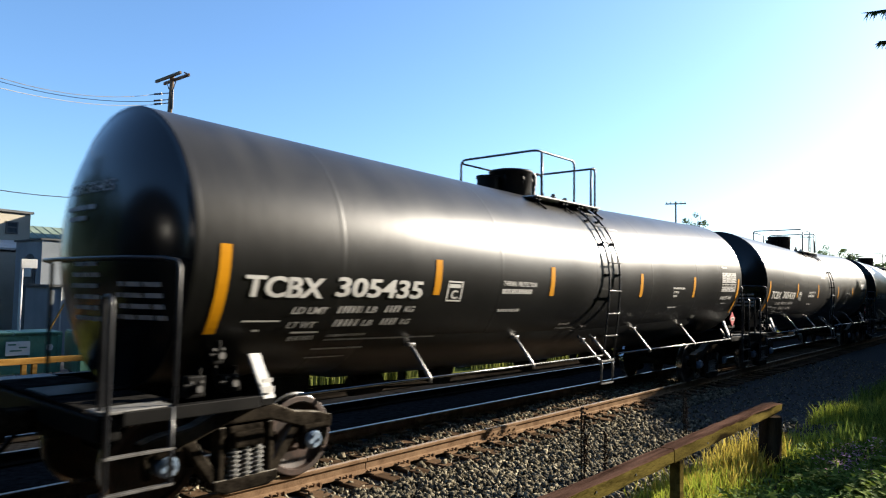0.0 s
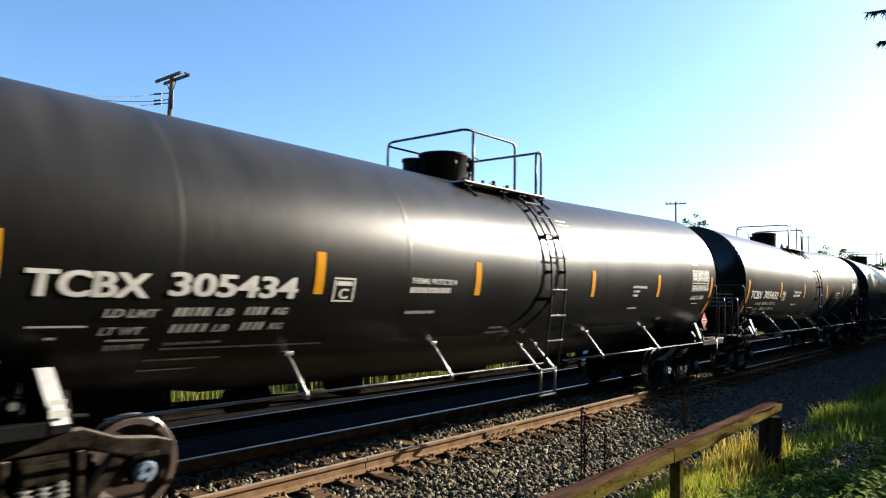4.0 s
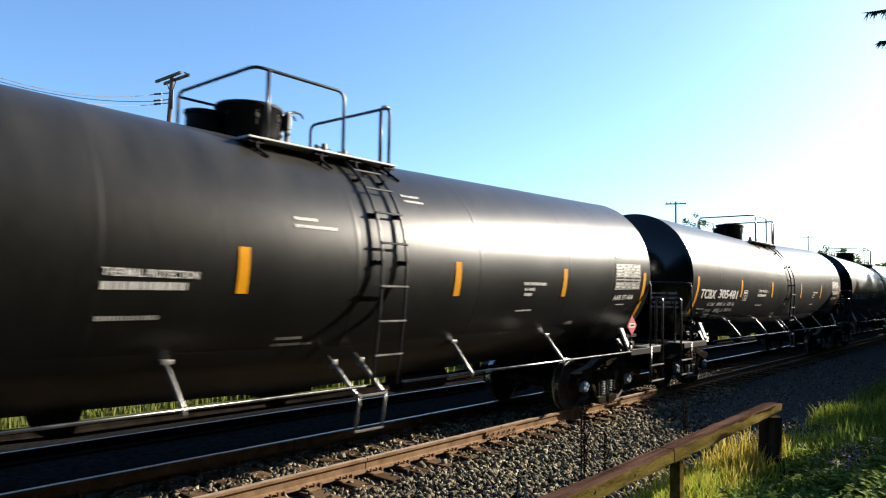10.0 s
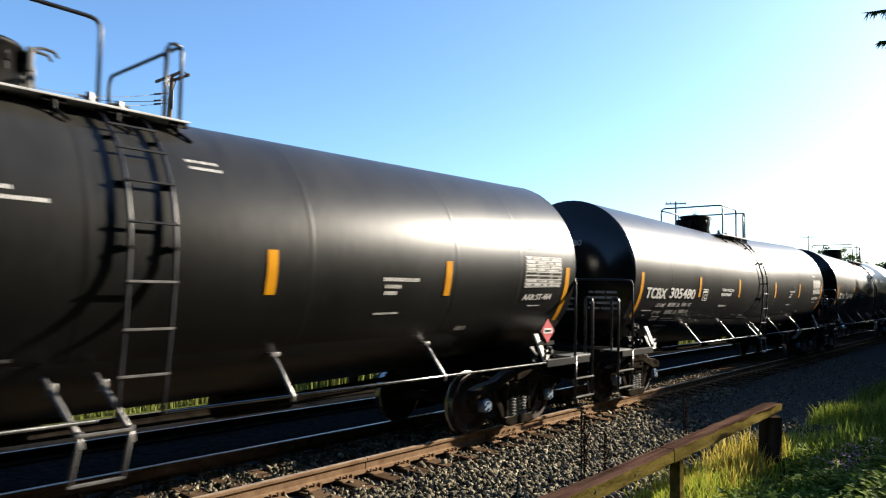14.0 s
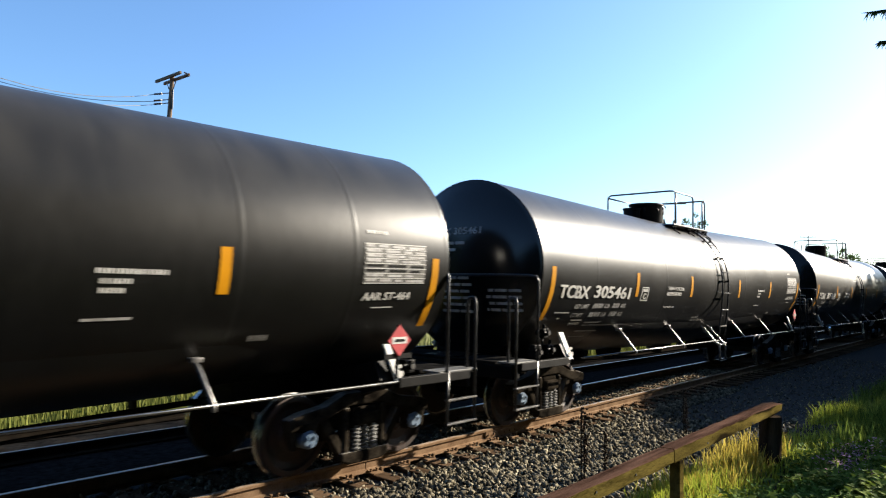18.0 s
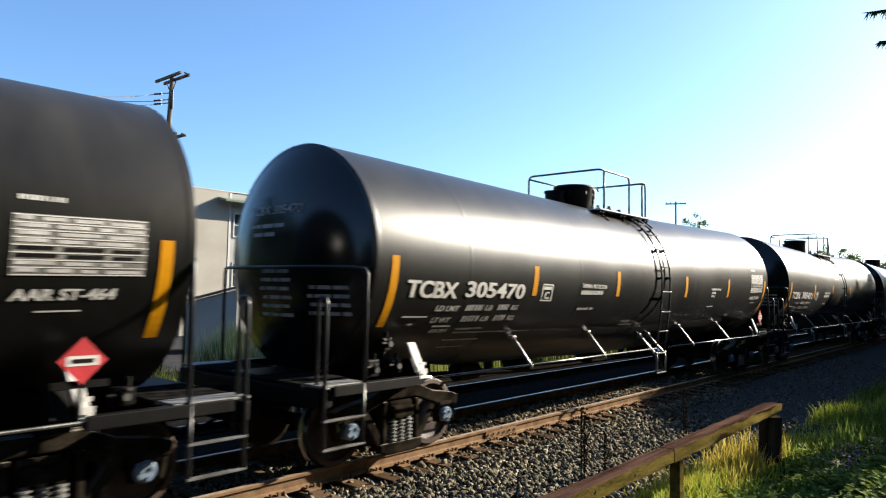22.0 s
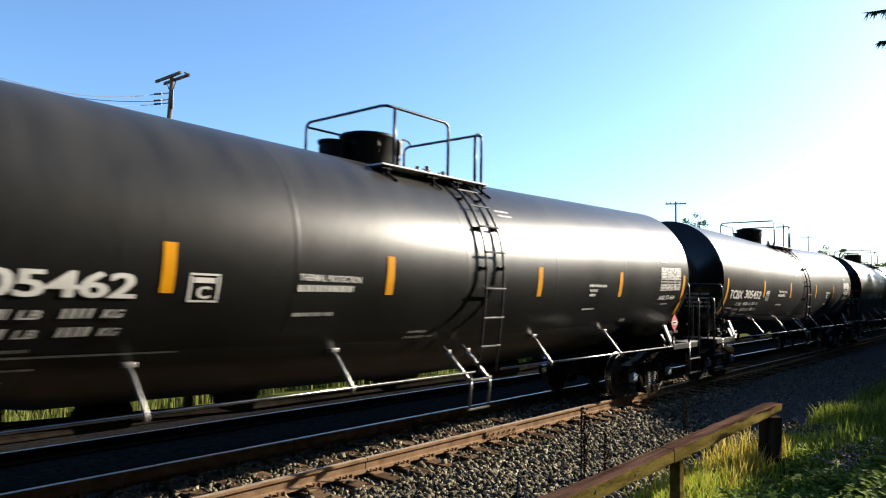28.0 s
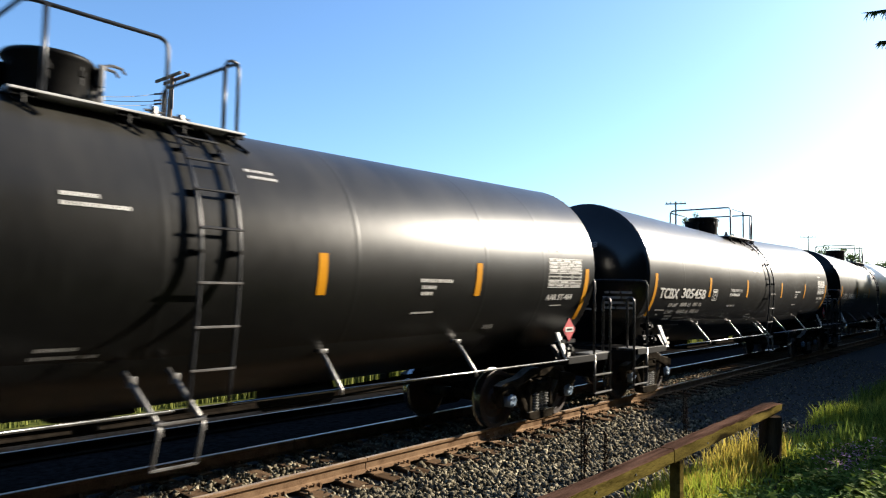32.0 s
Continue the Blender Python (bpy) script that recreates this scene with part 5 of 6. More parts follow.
# ---- trees ----
def build_conifer(x, y, height, radius, seed, bare=0.18, label="tall dark green fir tree", long_limbs=()):
    rng = random.Random(seed)
    z0 = ground_z(x, y)
    tree = thing("fir_tree", pose(x, y, z0), label, "tree", "firs beside the track")
    bm = bmesh.new()
    rod(bm, (0, 0, -0.3), (0, 0, height * 0.55), height * 0.020, 10, height * 0.011)
    rod(bm, (0, 0, height * 0.55), (0, 0, height * 0.99), height * 0.011, 8, 0.01)
    part("trunk", bm, M["bark"], tree)
    lv, lf, verts, faces = [], [], [], []
    z = height * bare
    while z < height * 0.985:
        f = (z - height * bare) / (height * (1 - bare))
        reach = radius * (1 - f) ** 0.8 + 0.25
        for _ in range(rng.randint(4, 6)):
            a = rng.uniform(0, 2 * math.pi)
            ln = reach * rng.uniform(0.6, 1.05)
            d = Vector((math.cos(a), math.sin(a), 0))
            tip = Vector((0, 0, z)) + d * ln + Vector((0, 0, ln * rng.uniform(-0.22, 0.05)))
            root = Vector((0, 0, z))
            i = len(lv)
            s = d.cross(Vector((0, 0, 1))) * 0.03
            lv += [root + s, root - s, tip, root + Vector((0, 0, -0.06))]
            lf += [(i, i + 1, i + 2), (i, i + 2, i + 3), (i + 1, i + 3, i + 2)]
            n = max(5, int(ln * 5))
            for k in range(n):
                t = (k + 1) / n
                c = root.lerp(tip, t)
                w = (0.55 + 0.25 * rng.random()) * (1.15 - 0.75 * t) * min(1.0, ln / 2.2)
                for sgn in (-1, 1):
                    o = (d * 0.55 + d.cross(Vector((0, 0, 1))) * sgn).normalized()
                    e = c + o * w + Vector((0, 0, -w * rng.uniform(0.15, 0.55)))
                    q = d * 0.11 + Vector((0, 0, rng.uniform(-0.05, 0.05)))
                    i = len(verts)
                    verts += [c - q, c + q, e + q * 0.3, c.lerp(e, 0.5) - Vector((0, 0, 0.16))]
                    faces += [(i, i + 1, i + 2), (i, i + 2, i + 3)]
        z += height * 0.020 + 0.08
    # single long limbs with hanging sprays
    for tx, ty, tz in long_limbs:
        tip = Vector((tx - x, ty - y, tz - z0))
        root = Vector((0, 0, tip.z - 0.5))
        d = (tip - root).normalized()
        sd = d.cross(Vector((0, 0, 1))).normalized()
        i = len(lv)
        lv += [root + sd * 0.06, root - sd * 0.06, tip, root - Vector((0, 0, 0.1))]
        lf += [(i, i + 1, i + 2), (i, i + 2, i + 3), (i + 1, i + 3, i + 2)]
        for k in range(90):
            t = 0.25 + 0.75 * (k / 89)
            c = root.lerp(tip, t)
            w = (0.25 + 0.75 * rng.random()) * (1.6 - t) * 0.9 + 0.2
            for sgn in (-1, 1):
                o = (d * rng.uniform(0.2, 0.8) + sd * sgn * rng.uniform(0.2, 1) - Vector((0, 0, rng.uniform(0.2, 1.0)))).normalized()
                e = c + o * w
                q = d * 0.075
                i = len(verts)
                verts += [c - q, c + q, e + q * 0.3, c.lerp(e, 0.5) - Vector((0, 0, 0.06))]
                faces += [(i, i + 1, i + 2), (i, i + 2, i + 3)]
    for nm, vv, ff, mt in (("limbs", lv, lf, "bark"), ("crown", verts, faces, "needles")):
        o = new(nm, mesh_of(nm, vv, ff, M[mt]))
        o.parent = tree
    return tree


build_conifer(54.5, -5.8, 28, 5.0, 44, 0.68, long_limbs=((54.4, 0.95, 21.95), (54.5, 0.25, 19.75)))
# these stand out of view, placed for the tree shade they cast
for i, (x, y, hh, r) in enumerate(((47, -13.5, 12.5, 2.8), (52, -9.2, 10.0, 2.6), (44, -15.5, 13.0, 2.8), (60, -11.0, 12.0, 2.8), (66, -15.5, 16.0, 3.4), (72, -10.5, 12.5, 3.0), (82, -14.0, 16.5, 3.6), (56, -17.5, 17.0, 3.2), (38, -16.2, 10.5, 2.6), (33, -13.8, 8.0, 2.2), (93, -11.5, 15.0, 3.6))):
    build_conifer(x, y, hh, r, 50 + i, 0.06)


# out of view: added so that their shadows darken bands on the bank
for x, y, hh, seed in ((16.5, -7.62, 3.5, 91), (17.6, -8.65, 4.2, 93)):
    build_conifer(x, y, hh, 0.55, seed, 0.02, "unseen young dark green fir, added to shade the bank")


def build_broadleaf(x, y, z0, height, radius, seed, label="round leafy green tree"):
    rng = random.Random(seed)
    tree = thing("leafy_tree", pose(x, y, z0), label, "tree", "far leafy trees")
    bm = bmesh.new()
    rod(bm, (0, 0, -0.5), (0, 0, height * 0.5), height * 0.03, 8, height * 0.018)
    for k in range(6):
        a = k * 1.05
        rod(bm, (0, 0, height * (0.3 + 0.03 * k)), (radius * 0.7 * math.cos(a), radius * 0.7 * math.sin(a), height * rng.uniform(0.6, 0.9)), height * 0.012, 6, 0.02)
    part("trunk", bm, M["bark"], tree)
    verts, faces = [], []
    clumps = []
    for _ in range(26):
        while True:
            q = Vector([rng.uniform(-1, 1) for _ in range(3)])
            if 0.25 < q.length < 1:
                break
        clumps.append((Vector((q.x * radius, q.y * radius, height * 0.68 + q.z * height * 0.30)), rng.uniform(0.18, 0.36) * radius))
    for c, r in clumps:
        for _ in range(70):
            d = Vector([rng.gauss(0, 1) for _ in range(3)]).normalized()
            q = c + d * r * rng.uniform(0.5, 1.05)
            u = d.orthogonal().normalized()
            v = d.cross(u)
            s = radius * 0.055 * rng.uniform(0.7, 1.4)
            tw = rng.uniform(0, 6.28)
            e1 = (u * math.cos(tw) + v * math.sin(tw)) * s
            e2 = (v * math.cos(tw) - u * math.sin(tw)) * s * 0.6 + d * s * rng.uniform(-0.5, 0.5)
            i = len(verts)
            verts += [q - e1, q + e2, q + e1, q - e2]
            faces.append((i, i + 1, i + 2, i + 3))
    o = new("crown", mesh_of("crown", verts, faces, M["leaves"]))
    o.parent = tree
    return tree


for i, (x, y, hh, r) in enumerate(((113, 35.2, 17.4, 2.3), (157, 23.8, 13.5, 3.0), (163, 22.0, 12.0, 3.0), (190, 27.0, 11.0, 4.0), (200, 21.0, 11.0, 4.5), (185, 18.0, 9.8, 4.0), (210, 15.0, 11.6, 5.0), (150, 17.0, 9.5, 3.0))):
    build_broadleaf(x, y, -0.45, hh, r, 70 + i)


# leaf masses out of view, added to block sky, darken reflections and cast shade
def build_unseen_wood(seed, n, x0, x1, y0, y1, height):
    rng = np.random.default_rng(seed)
    c = np.stack([rng.uniform(x0, x1, n), rng.uniform(y0, y1, n), np.zeros(n)], 1)
    if seed == 78:
        # unseen belt along the line; tops computed from where its shadow must end
        far = np.minimum(-5.3, -8.6 + 0.139 * c[:, 0])
        main = rng.uniform(size=n) < 0.95
        low = np.where(main, 1.6, -0.8) - 0.364 * c[:, 0]
        span = np.where(main, far - low, 1.0)
        c[:, 1] = low + rng.uniform(size=n) * np.maximum(span, 0.1)
        c = c[(span > 0.3) & (c[:, 1] < far)]
        n = len(c)
        a = c[:, 1] + 0.364 * c[:, 0]
        tip = np.where(a > 4.38, 14.6 + 2.1 * (a - 4.38), np.where(a > 0.8, 12.0 + 0.81 * (a - 1.17), 10.0))
    if seed == 77:
        c[:, 1] = np.minimum(c[:, 1], -6.0 - 0.424 * np.maximum(c[:, 0], 0) - 8 * rng.uniform(size=n))
    if seed == 79:
        c[:, 0] = np.minimum(c[:, 0], (c[:, 1] + 7.33) * 0.27 - 3.0)
    top = np.maximum(0.8, (c[:, 0] - tip) / 2.326) * (1 - 0.05 * np.abs(rng.normal(size=n))) - 0.35 if seed == 78 else np.array([max(0.4, height(x) * (1.0 + 0.18 * noise.noise((x * 0.25, y * 0.3, 5)))) for x, y in c[:, :2]])
    c[:, 2] = top * rng.uniform(0.0, 1.0, n) ** 0.8
    if seed != 78:
        c[:, 1] -= 1.2 * np.abs(c[:, 2] / top - 0.4)
    u = rng.normal(size=(n, 3))
    u /= np.linalg.norm(u, axis=1, keepdims=True)
    v = np.cross(u, rng.normal(size=(n, 3)))
    v /= np.linalg.norm(v, axis=1, keepdims=True)
    s = rng.uniform(0.40, 0.80, (n, 1))
    co = np.stack([c - u * s, c + v * s * 0.6, c + u * s, c - v * s * 0.6], 1).reshape(-1, 3)
    me = bpy.data.meshes.new("wood")
    me.vertices.add(4 * n)
    me.vertices.foreach_set("co", co.reshape(-1))
    me.loops.add(4 * n)
    me.loops.foreach_set("vertex_index", np.arange(4 * n, dtype=np.int32))
    me.polygons.add(n)
    me.polygons.foreach_set("loop_start", np.arange(0, 4 * n, 4, dtype=np.int32))
    me.update(calc_edges=True)
    me.materials.append(M["needles"])
    return tagged(new("woodland", me), "unseen dark green leaf mass, added to block sky and cast shade", "woods", kind="stuff")


build_unseen_wood(77, 30000, -75, 30, -24, -13.5, lambda x: 12.5 if x < 0 else 17.0)
build_unseen_wood(78, 42000, 19, 62, -14, -4, None)
build_unseen_wood(81, 16000, 66, 170, -34, -9.5, lambda x: 15.0)
build_unseen_wood(79, 9000, -85, 0, 14, 34, lambda x: 9.0)


# ---- poles and wires ----
def build_pole():
    pole = thing("utility_pole", pose(15.0, 22.05, -0.25), "tall brown wooden utility pole with crossarms", "utility pole", "utility poles")
    bm = bmesh.new()
    rod(bm, (-0.22, 0, -0.7), (-0.10, 0, 8.0), 0.15, 12, 0.12)
    rod(bm, (-0.10, 0, 7.9), (0.02, 0, 11.9), 0.12, 12, 0.09)
    part("mast", bm, M["pole_wood"], pole)
    axis = Vector((0, -1.0, 0))
    lead = Vector((-0.40, 0.92, 0))
    for z, half in ((11.74, 1.12), (9.02, 1.08)):
        for k in (-0.20, 0.20):
            bm = bmesh.new()
            c = Vector((k if z > 10 else k - 0.08, -0.04, z))
            m = Matrix.Translation(c) @ pose(0, 0, 0, 0, 0, -90)
            box(bm, (-half, -0.05, -0.06), (half, 0.05, 0.06), 0.01, m)
            part("crossarm", bm, M["pole_wood"], pole, "pale wooden crossarm")
        for sgn in (-1, 1):
            bm = bmesh.new()
            rod(bm, Vector((0, 0, z - 0.75)), Vector((0, 0, z - 0.05)) + axis * 0.5 * sgn, 0.02, 6)
            part("arm_brace", bm, M["wire"], pole)
            if sgn < 0 and z > 10:
                continue
            bm = bmesh.new()
            e = Vector((0, 0, z + 0.05)) + axis * half * sgn
            rod(bm, e, e + axis * 0.35 * sgn - Vector((0, 0, 0.16)), 0.035, 8)
            part("insulator", bm, M["insulator"], pole)
    for z in (11.06, 10.76, 10.60, 8.00, 7.74, 7.60):
        bm = bmesh.new()
        c = Vector((-0.05, 0, z))
        rod(bm, c, c + lead * 0.45, 0.025, 6)
        rod(bm, c + lead * 0.45, c + lead * 0.85, 0.045, 8)
        part("insulator", bm, M["insulator"], pole)
    for k in (-0.20, 0.24):
        bm = bmesh.new()
        rod(bm, axis * k * 0.6 + Vector((0, 0, 10.3)), axis * k * 0.6 + Vector((0, 0, 11.2)), 0.04, 6)
        part("bracket_bar", bm, M["wire"], pole)


build_pole()


def build_wire(name, a, b, sag, r=0.018):
    a, b = Vector(a), Vector(b)
    pts = []
    for k in range(25):
        t = k / 24
        pts.append(a.lerp(b, t) - Vector((0, 0, sag * 4 * t * (1 - t))))
    bm = bmesh.new()
    tube(bm, pts, r, 5)
    tagged(finish(name, bm, M["wire"]), "thin black overhead wire", "overhead wire", "overhead wires")


build_wire("overhead_wire", (14.60, 22.84, 10.80), (-1.2, 17.6, 12.0), 1.89, 0.014)
build_wire("overhead_wire", (14.60, 22.84, 10.48), (3.3, 28.8, 13.4), 1.24, 0.014)
build_wire("overhead_wire", (14.60, 22.84, 10.32), (-8.3, 9.0, 11.0), 2.28, 0.014)
build_wire("overhead_wire", (17.75, 29.0, 6.95), (-9.06, 29.72, 14.13), 3.13, 0.022)


def build_far_pole(x, y, height, arm):
    pole = thing("utility_pole", pose(x, y, -0.45), "far thin wooden utility pole with one crossarm", "utility pole", "utility poles")
    bm = bmesh.new()
    rod(bm, (0, 0, -0.5), (0, 0, height), 0.17, 8, 0.12)
    part("mast", bm, M["pole_wood"], pole)
    bm = bmesh.new()
    m = pose(0, 0, height - 0.35, 0, 0, 70)
    box(bm, (-arm, -0.08, -0.09), (arm, 0.08, 0.09), 0.01, m @ pose(0, 0, 0, 0, 0, -90 - 45))
    part("crossarm", bm, M["pole_wood"], pole)
    for k in (-0.9, -0.5, 0.5, 0.9):
        bm = bmesh.new()
        mm = m @ pose(0, 0, 0, 0, 0, -135)
        rod(bm, mm @ Vector((arm * k, 0, 0.09)), mm @ Vector((arm * k, 0, 0.32)), 0.06, 6)
        part("insulator", bm, M["insulator"], pole)


build_far_pole(102.0, 33.9, 16.6, 1.5)
build_far_pole(195.0, 36.6, 18.0, 2.0)
build_far_pole(260.0, 38.0, 17.0, 2.0)


# ---- buildings beyond the tracks ----
def wall_box(name, parent, m, size, mat, label=""):
    bm = bmesh.new()
    box(bm, (0, 0, 0), size, 0.0)
    o = part(name, bm, mat, parent, label)
    o.matrix_basis = m
    return o


def build_window(parent, m, w, h, trim="trim"):
    """A framed window standing a little proud of a wall; the wall's face is y = 0, outwards is -y."""
    bm = bmesh.new()
    t = 0.07
    for lo, hi in (((-w / 2 - t, -0.06, -t), (w / 2 + t, 0.02, 0)), ((-w / 2 - t, -0.06, h), (w / 2 + t, 0.02, h + t)), ((-w / 2 - t, -0.06, 0), (-w / 2, 0.02, h)), ((w / 2, -0.06, 0), (w / 2 + t, 0.02, h)), ((-w / 2, -0.045, h * 0.48), (w / 2, 0.02, h * 0.48 + 0.06))):
        box(bm, lo, hi)
    win = part("window", bm, M[trim], parent, "narrow framed window")
    win.matrix_basis = m
    for z0, z1 in ((0, h * 0.48), (h * 0.48 + 0.06, h)):
        bm = bmesh.new()
        box(bm, (-w / 2, -0.02, z0), (w / 2, -0.005, z1))
        part("pane", bm, M["glass"], win)


def build_main_house():
    """Stepped flat-roofed blocks, their sides along and across the tracks; the front corner is the origin."""
    hs = thing("apartment_house", pose(16.6, 30.0, -0.45), "tall taupe house with stepped flat roofs and narrow windows", "building")
    wall_box("wall", hs, pose(0, 0, 0), (5.4, 6.0, 7.62), M["taupe"], "shaded taupe wall")
    wall_box("wall", hs, pose(1.1, -4.4, 0), (6.0, 4.397, 7.66), M["taupe"])
    wall_box("wall", hs, pose(1.6, 6.003, 0), (5.0, 6.0, 6.3), M["taupe"])
    wall_box("parapet", hs, pose(-0.04, -0.04, 7.62), (5.5, 6.1, 0.05), M["trim"])
    wall_box("parapet", hs, pose(1.06, -4.45, 7.66), (6.1, 4.40, 0.05), M["trim"])
    wall_box("front_wall", hs, pose(1.10, -4.46, 0), (2.6, 0.057, 7.64), M["cream"], "sunlit cream front wall")
    wall_box("corner_board", hs, pose(3.702, -4.48, 0), (0.14, 0.078, 7.62), M["trim"], "white corner board")
    for z in (2.6, 5.3):
        build_window(hs, pose(4.35, -4.403, z), 0.55, 1.2)
    wall_box("eave", hs, pose(3.0, -5.3, 7.05, 12, 0, 0), (4.0, 0.85, 0.10), M["green_roof"], "grey-green metal eave")
    wall_box("corner_board", hs, pose(-0.03, -0.03, 0), (0.14, 0.028, 7.60), M["beige"], "pale corner board")
    for x, y, z, w, h in ((0, 1.10, 5.28, 0.62, 1.35), (0, 0.85, 2.70, 0.62, 1.30), (1.1, -0.85, 5.85, 0.38, 0.88), (1.1, -0.9, 3.0, 0.5, 1.1), (0, 4.2, 2.7, 0.5, 1.1)):
        build_window(hs, pose(x - 0.003, y, z, 0, 0, -90), w, h, "beige")
    bm = bmesh.new()
    rod(bm, (-0.06, 0.12, 0), (-0.06, 0.12, 7.5), 0.05, 8)
    part("drain_pipe", bm, M["trim"], hs)
    bm = bmesh.new()
    rod(bm, (1.04, -4.0, 0), (1.04, -4.0, 7.5), 0.05, 8)
    part("drain_pipe", bm, M["trim"], hs)


def build_green_roof_house():
    hs = thing("green_roofed_house", pose(12.4, 37.0, -0.45), "far low house with a sloping grey-green metal roof", "building")
    wall_box("wall", hs, pose(0, 0, 0), (5.6, 5.0, 5.1), M["taupe"])
    wall_box("roof", hs, pose(-0.2, -0.3, 5.05, 18, 0, 0), (6.0, 3.0, 0.10), M["green_roof"], "grey-green metal roof")
    for k in range(12):
        bm = bmesh.new()
        box(bm, (0, 0, 0.10), (0.03, 3.0, 0.13))
        o = part("roof_seam", bm, M["green_roof"], hs)
        o.matrix_basis = pose(-0.15 + 0.52 * k, -0.3, 5.05, 18, 0, 0)


def build_small_house():
    hs = thing("small_house", pose(11.12, 17.5, -0.45, 0, 0, 12), "small cream sunlit outbuilding with a plain wall", "building")
    wall_box("wall", hs, pose(0, 0, 0), (2.10, 2.6, 2.44), M["cream"], "cream sunlit wall")
    wall_box("roof", hs, pose(-0.03, -0.03, 2.44), (2.16, 2.66, 0.05), M["trim"])
    build_window(hs, pose(1.35, -0.003, 1.05), 0.62, 0.72)
    wall_box("meter_box", hs, pose(0.62, -0.16, 0.45), (0.42, 0.157, 0.34), M["taupe"])


def build_low_wall():
    hs = thing("grey_outbuilding", pose(9.3, 19.0, -0.45), "low grey outbuilding with a dark roof edge", "building")
    wall_box("wall", hs, pose(0, 0, 0), (1.55, 2.4, 2.46), M["slate"])
    wall_box("roof", hs, pose(-0.08, -0.10, 2.46), (1.70, 2.6, 0.08), M["roof"])
    for x in (0.35, 0.95):
        bm = bmesh.new()
        rod(bm, (x, -0.04, 0), (x, -0.04, 2.45), 0.035, 8)
        part("drain_pipe", bm, M["taupe"], hs)


def build_left_house():
    hs = thing("cream_house", pose(9.2, 32.4, -0.45, 0, 0, 16), "cream house with flat roof and dark square window", "building")
    wall_box("wall", hs, pose(0, 0, 0), (4.25, 5.0, 6.25), M["beige"], "sunlit cream wall")
    wall_box("roof", hs, pose(-0.15, -0.15, 6.25), (4.5, 5.3, 0.12), M["roof"])
    build_window(hs, pose(3.25, -0.003, 5.2), 0.5, 0.5, "roof")
    wall_box("lean_to_roof", hs, pose(-0.5, -1.6, 4.2, 16, 0, 0), (4.6, 1.9, 0.12), M["trim"])
    wall_box("lean_to", hs, pose(-0.4, -1.5, 0), (4.4, 1.48, 4.1), M["beige"])


def build_garage():
    hs = thing("grey_garage", pose(11.35, 26.0, -0.45), "grey rendered building with arched doorway", "building")
    wall_box("wall", hs, pose(0, 0, 0), (2.75, 3.3, 4.50), M["slate"], "grey rendered wall, shade put into its blue tone")
    wall_box("roof", hs, pose(-0.08, -0.08, 4.50), (2.9, 3.46, 0.07), M["roof"])
    bm = bmesh.new()
    pts = [(-0.75, 0.0), (-0.75, 3.2)] + [(-0.75 * math.cos(a), 3.2 + 0.6 * math.sin(a)) for a in [math.pi * k / 10 for k in range(1, 10)]] + [(0.75, 3.2), (0.75, 0.0)]
    plate(bm, pts, -0.03, 0.02)
    o = part("arched_door", bm, M["roof"], hs, "dark arched door")
    o.matrix_basis = pose(-0.003, 1.4, 0.1, 0, 0, -90)
    bm = bmesh.new()
    box(bm, (-0.55, -0.09, 2.75), (0.45, -0.032, 3.15), 0.01)
    part("lamp_panel", bm, M["trim"], o, "pale panel over the door")
    build_window(hs, pose(1.6, -0.003, 2.6), 0.7, 0.9)


def build_shed():
    hs = thing("grey_shed", pose(13.6, 17.5, -0.45, 0, 0, -30), "low grey shed with sloping roof", "building")
    bm = bmesh.new()
    plate(bm, [(0, 0), (1.9, 0), (1.9, 2.45), (0, 1.9)], 0, 2.0)
    bmesh.ops.recalc_face_normals(bm, faces=bm.faces)
    part("wall", bm, M["taupe"], hs)
    wall_box("roof", hs, pose(-0.1, -0.1, 1.92, 0, -16.4, 0), (2.2, 2.2, 0.08), M["roof"])


build_main_house()
build_green_roof_house()
build_low_wall()
build_small_house()
build_left_house()
build_garage()
build_shed()


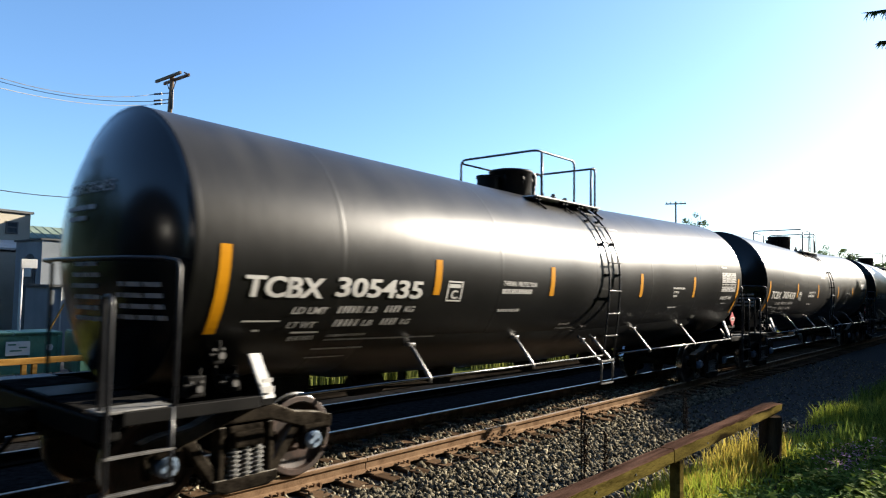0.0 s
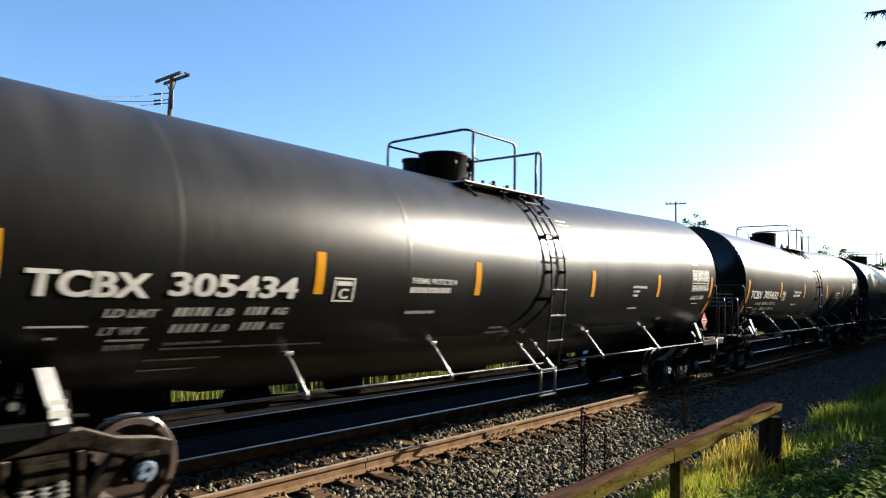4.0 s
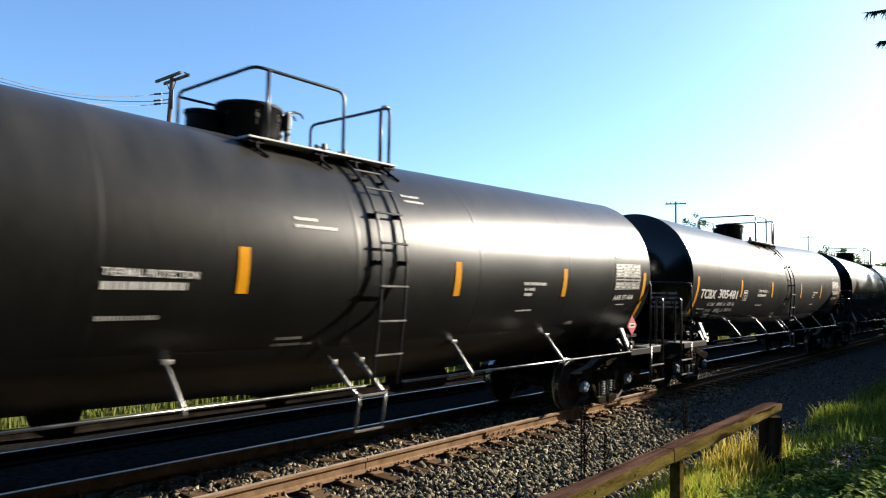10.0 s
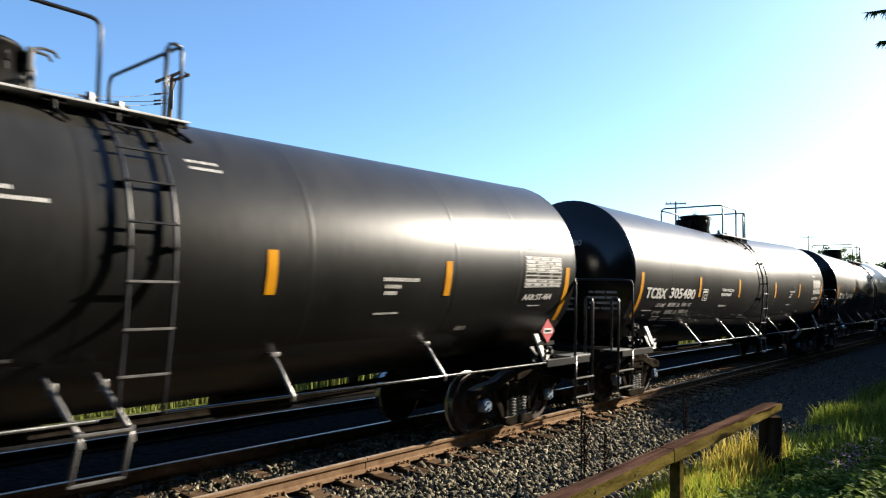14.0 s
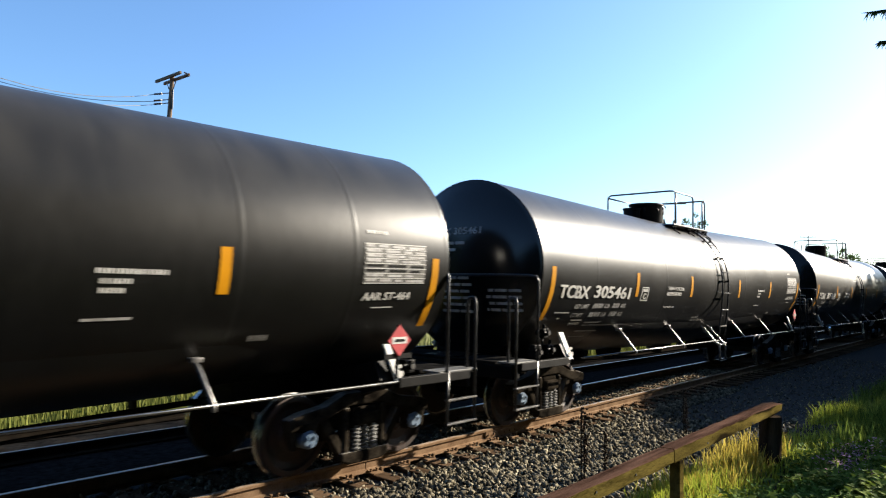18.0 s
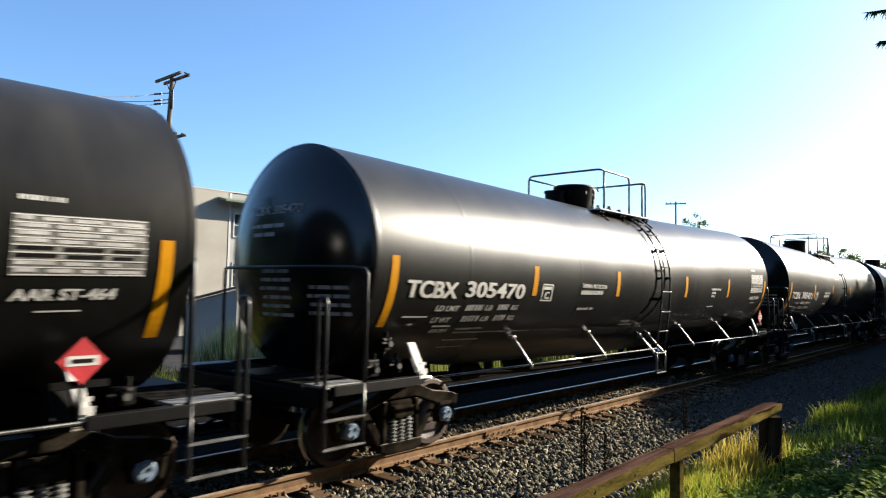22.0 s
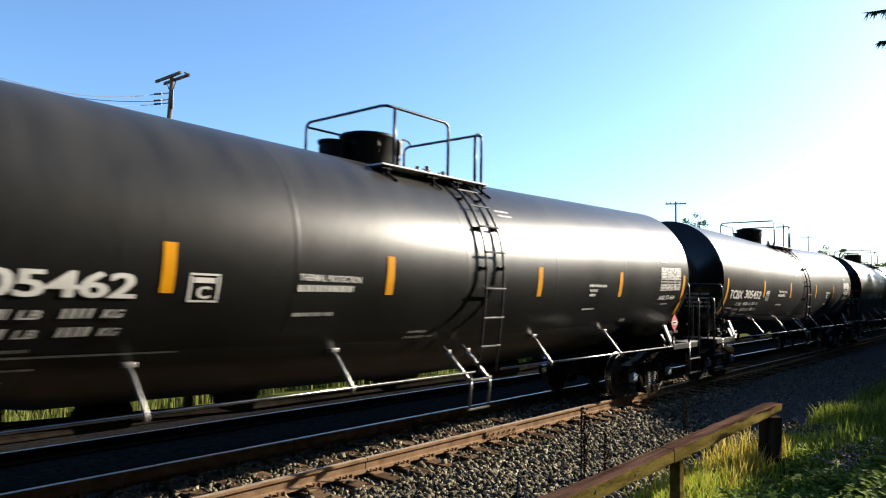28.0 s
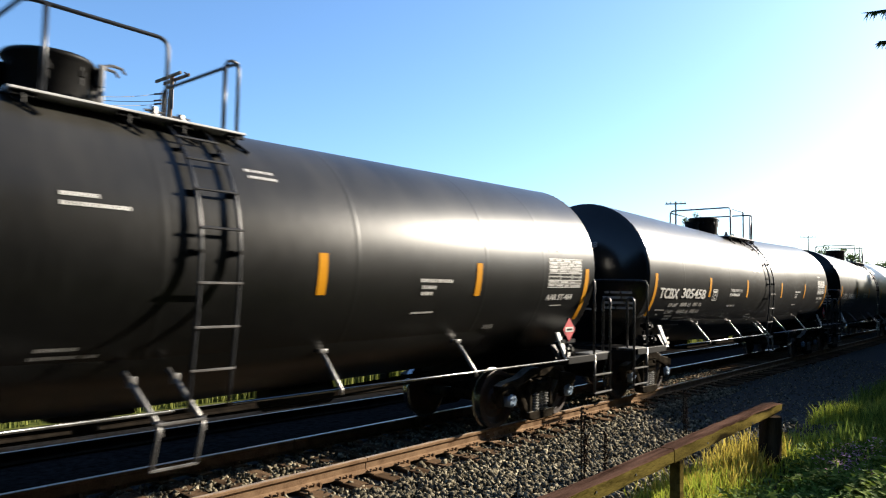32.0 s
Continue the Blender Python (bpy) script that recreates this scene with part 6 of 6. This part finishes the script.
# ---- yard things beyond the tracks ----
def build_bin(x, y, turn, w, label):
    b = thing("waste_container", pose(x, y, -0.36, 0, 0, turn), label, "waste container", "waste containers")
    bm = bmesh.new()
    plate(bm, [(0.02, 0.12), (w - 0.02, 0.12), (w, 1.15), (0, 1.15)], 0, 1.2)
    for k in range(4):
        xx = 0.06 + (w - 0.18) * k / 3
        box(bm, (xx, -0.05, 0.14), (xx + 0.07, 0, 1.10), 0.008)
    bmesh.ops.recalc_face_normals(bm, faces=bm.faces)
    part("body", bm, M["bin"], b, "green painted steel body")
    for k in range(2):
        bm = bmesh.new()
        box(bm, (0.02 + k * w / 2, -0.06, 1.155), (w / 2 - 0.02 + k * w / 2, 1.2, 1.21), 0.015)
        part("lid", bm, M["bin"], b)
    for k in (0.10, w - 0.16):
        for yy in (0.15, 1.0):
            bm = bmesh.new()
            rod(bm, (k, yy, 0.06), (k + 0.06, yy, 0.06), 0.06, 12)
            part("caster", bm, M["wire"], b)
    bm = bmesh.new()
    box(bm, (w * 0.42, -0.062, 0.62), (w * 0.66, -0.052, 0.98))
    st = part("sticker", bm, M["white"], b, "white notice with worn writing")
    for z, x0, x1 in ((0.88, 0.44, 0.52), (0.80, 0.55, 0.63), (0.72, 0.46, 0.58)):
        bm = bmesh.new()
        box(bm, (w * x0, -0.066, z), (w * x1, -0.062, z + 0.04))
        part("writing_bar", bm, M["bin"], st)
    for cx in (0.27, 0.86):
        bm = bmesh.new()
        rod(bm, (w * cx, -0.062, 0.80), (w * cx, -0.052, 0.80), 0.09, 20)
        part("round_sticker", bm, M["white"], b)


build_bin(7.65, 12.2, -5, 1.72, "green steel waste container with white stickers")
build_bin(5.15, 12.9, -5, 2.3, "long dark green waste container")


def build_far_barrier():
    f = thing("timber_barrier", pose(0, 9.4, -0.36), "timber guard rail beyond the tracks, sunlight put into its yellow colour", "barrier")
    for a, b in ((-3.0, 3.9), (3.92, 8.25)):
        bm = bmesh.new()
        box(bm, (a, -0.07, 0.74), (b, 0.07, 0.87), 0.012)
        part("beam", bm, M["sunlit_timber"], f)
    for x in (0.8, 3.9, 5.45, 5.66, 7.0, 8.0):
        bm = bmesh.new()
        box(bm, (x - 0.05, -0.05, -0.3), (x + 0.05, 0.05, 0.737), 0.012)
        part("post", bm, M["sunlit_timber"], f)


build_far_barrier()


def build_sign():
    s = thing("sign_post", pose(6.66, 13.62, -0.4), "grey steel post with a pale sign panel", "sign")
    bm = bmesh.new()
    rod(bm, (0, 0, -0.2), (0, 0, 3.2), 0.045, 8)
    part("post", bm, M["trim"], s)
    bm = bmesh.new()
    box(bm, (-0.04, -0.07, 2.95), (0.36, -0.046, 3.20), 0.005)
    part("panel", bm, M["white"], s)


build_sign()


def build_bags():
    rng = random.Random(8)
    # added support, so that the bags sit at the height that fits the view
    crate = thing("wooden_crate", pose(9.62, 12.15, -0.38), "dark crate, added to hold the bags at their height", "crate")
    for z in (0.02, 0.25, 0.48):
        bm = bmesh.new()
        box(bm, (-0.30, -0.20, z), (0.30, 0.20, z + 0.21), 0.01)
        part("board", bm, M["old_wood"], crate)
    for k, (x, y, mt, lab, r, tall) in enumerate(((9.50, 12.03, "red", "red plastic bag on the crate", 0.13, 1.2), (9.72, 12.05, "sheet", "white plastic bag on the crate", 0.14, 1.0), (9.58, 12.25, "sheet", "white plastic bag on the crate", 0.16, 1.8))):
        bm = bmesh.new()
        bmesh.ops.create_icosphere(bm, subdivisions=3, radius=r)
        for v in bm.verts:
            v.co *= 1 + 0.22 * noise.noise(v.co * 7 + Vector((k * 7, 0, 0))) + 0.06 * noise.noise(v.co * 25)
            v.co.z *= tall
        o = finish("refuse_bag", bm, M[mt], None, "", True)
        low = min(v.co.z for v in o.data.vertices)
        o.matrix_basis = pose(x, y, 0.305 - low)
        tagged(o, lab, "bag", "refuse bags")
    pole = thing("leaning_stick", pose(7.15, 14.5, -0.42), "pale wooden stick leaning behind the containers", "stick")
    bm = bmesh.new()
    rod(bm, (0, 0, 0), (0.96, 0, 1.95), 0.03, 8, 0.025)
    part("shaft", bm, M["sunlit_timber"], pole)


build_bags()


# ---- what moves: the cars roll past, and their wheels turn ----
def motions():
    times = [0.0, 4.0, 8.0, 12.0, 16.0, 20.0, 24.0, 28.0, 32.0]
    for k, c in CARS.items():
        walk(c, [(t, pose(car_x(k, t), 0, 0)) for t in times])
    n = 32 * FPS // 2
    for ws, x in WHEELSETS:
        walk(ws, [(2 * i / FPS, pose(x, 0, 0.457, 0, -math.degrees(way_gone(2 * i / FPS) / 0.457) % 360, 0)) for i in range(n + 1)])
    # the wheelsets of the other cars turn by the same keys
    first = [ws for ws, _ in WHEELSETS]
    order = [o for o in first_car.children if o in first]
    for k, c in CARS.items():
        if c is first_car:
            continue
        mine = [o for o in c.children if o.name.split(".")[0] == "wheelset"]
        for o in mine:
            src = min(order, key=lambda w: abs(w.location.x - o.location.x))
            o.rotation_mode = "QUATERNION"
            keys = o.animation_data_create()
            keys.action = src.animation_data.action
            keys.action_slot = src.animation_data.action_slot


motions()
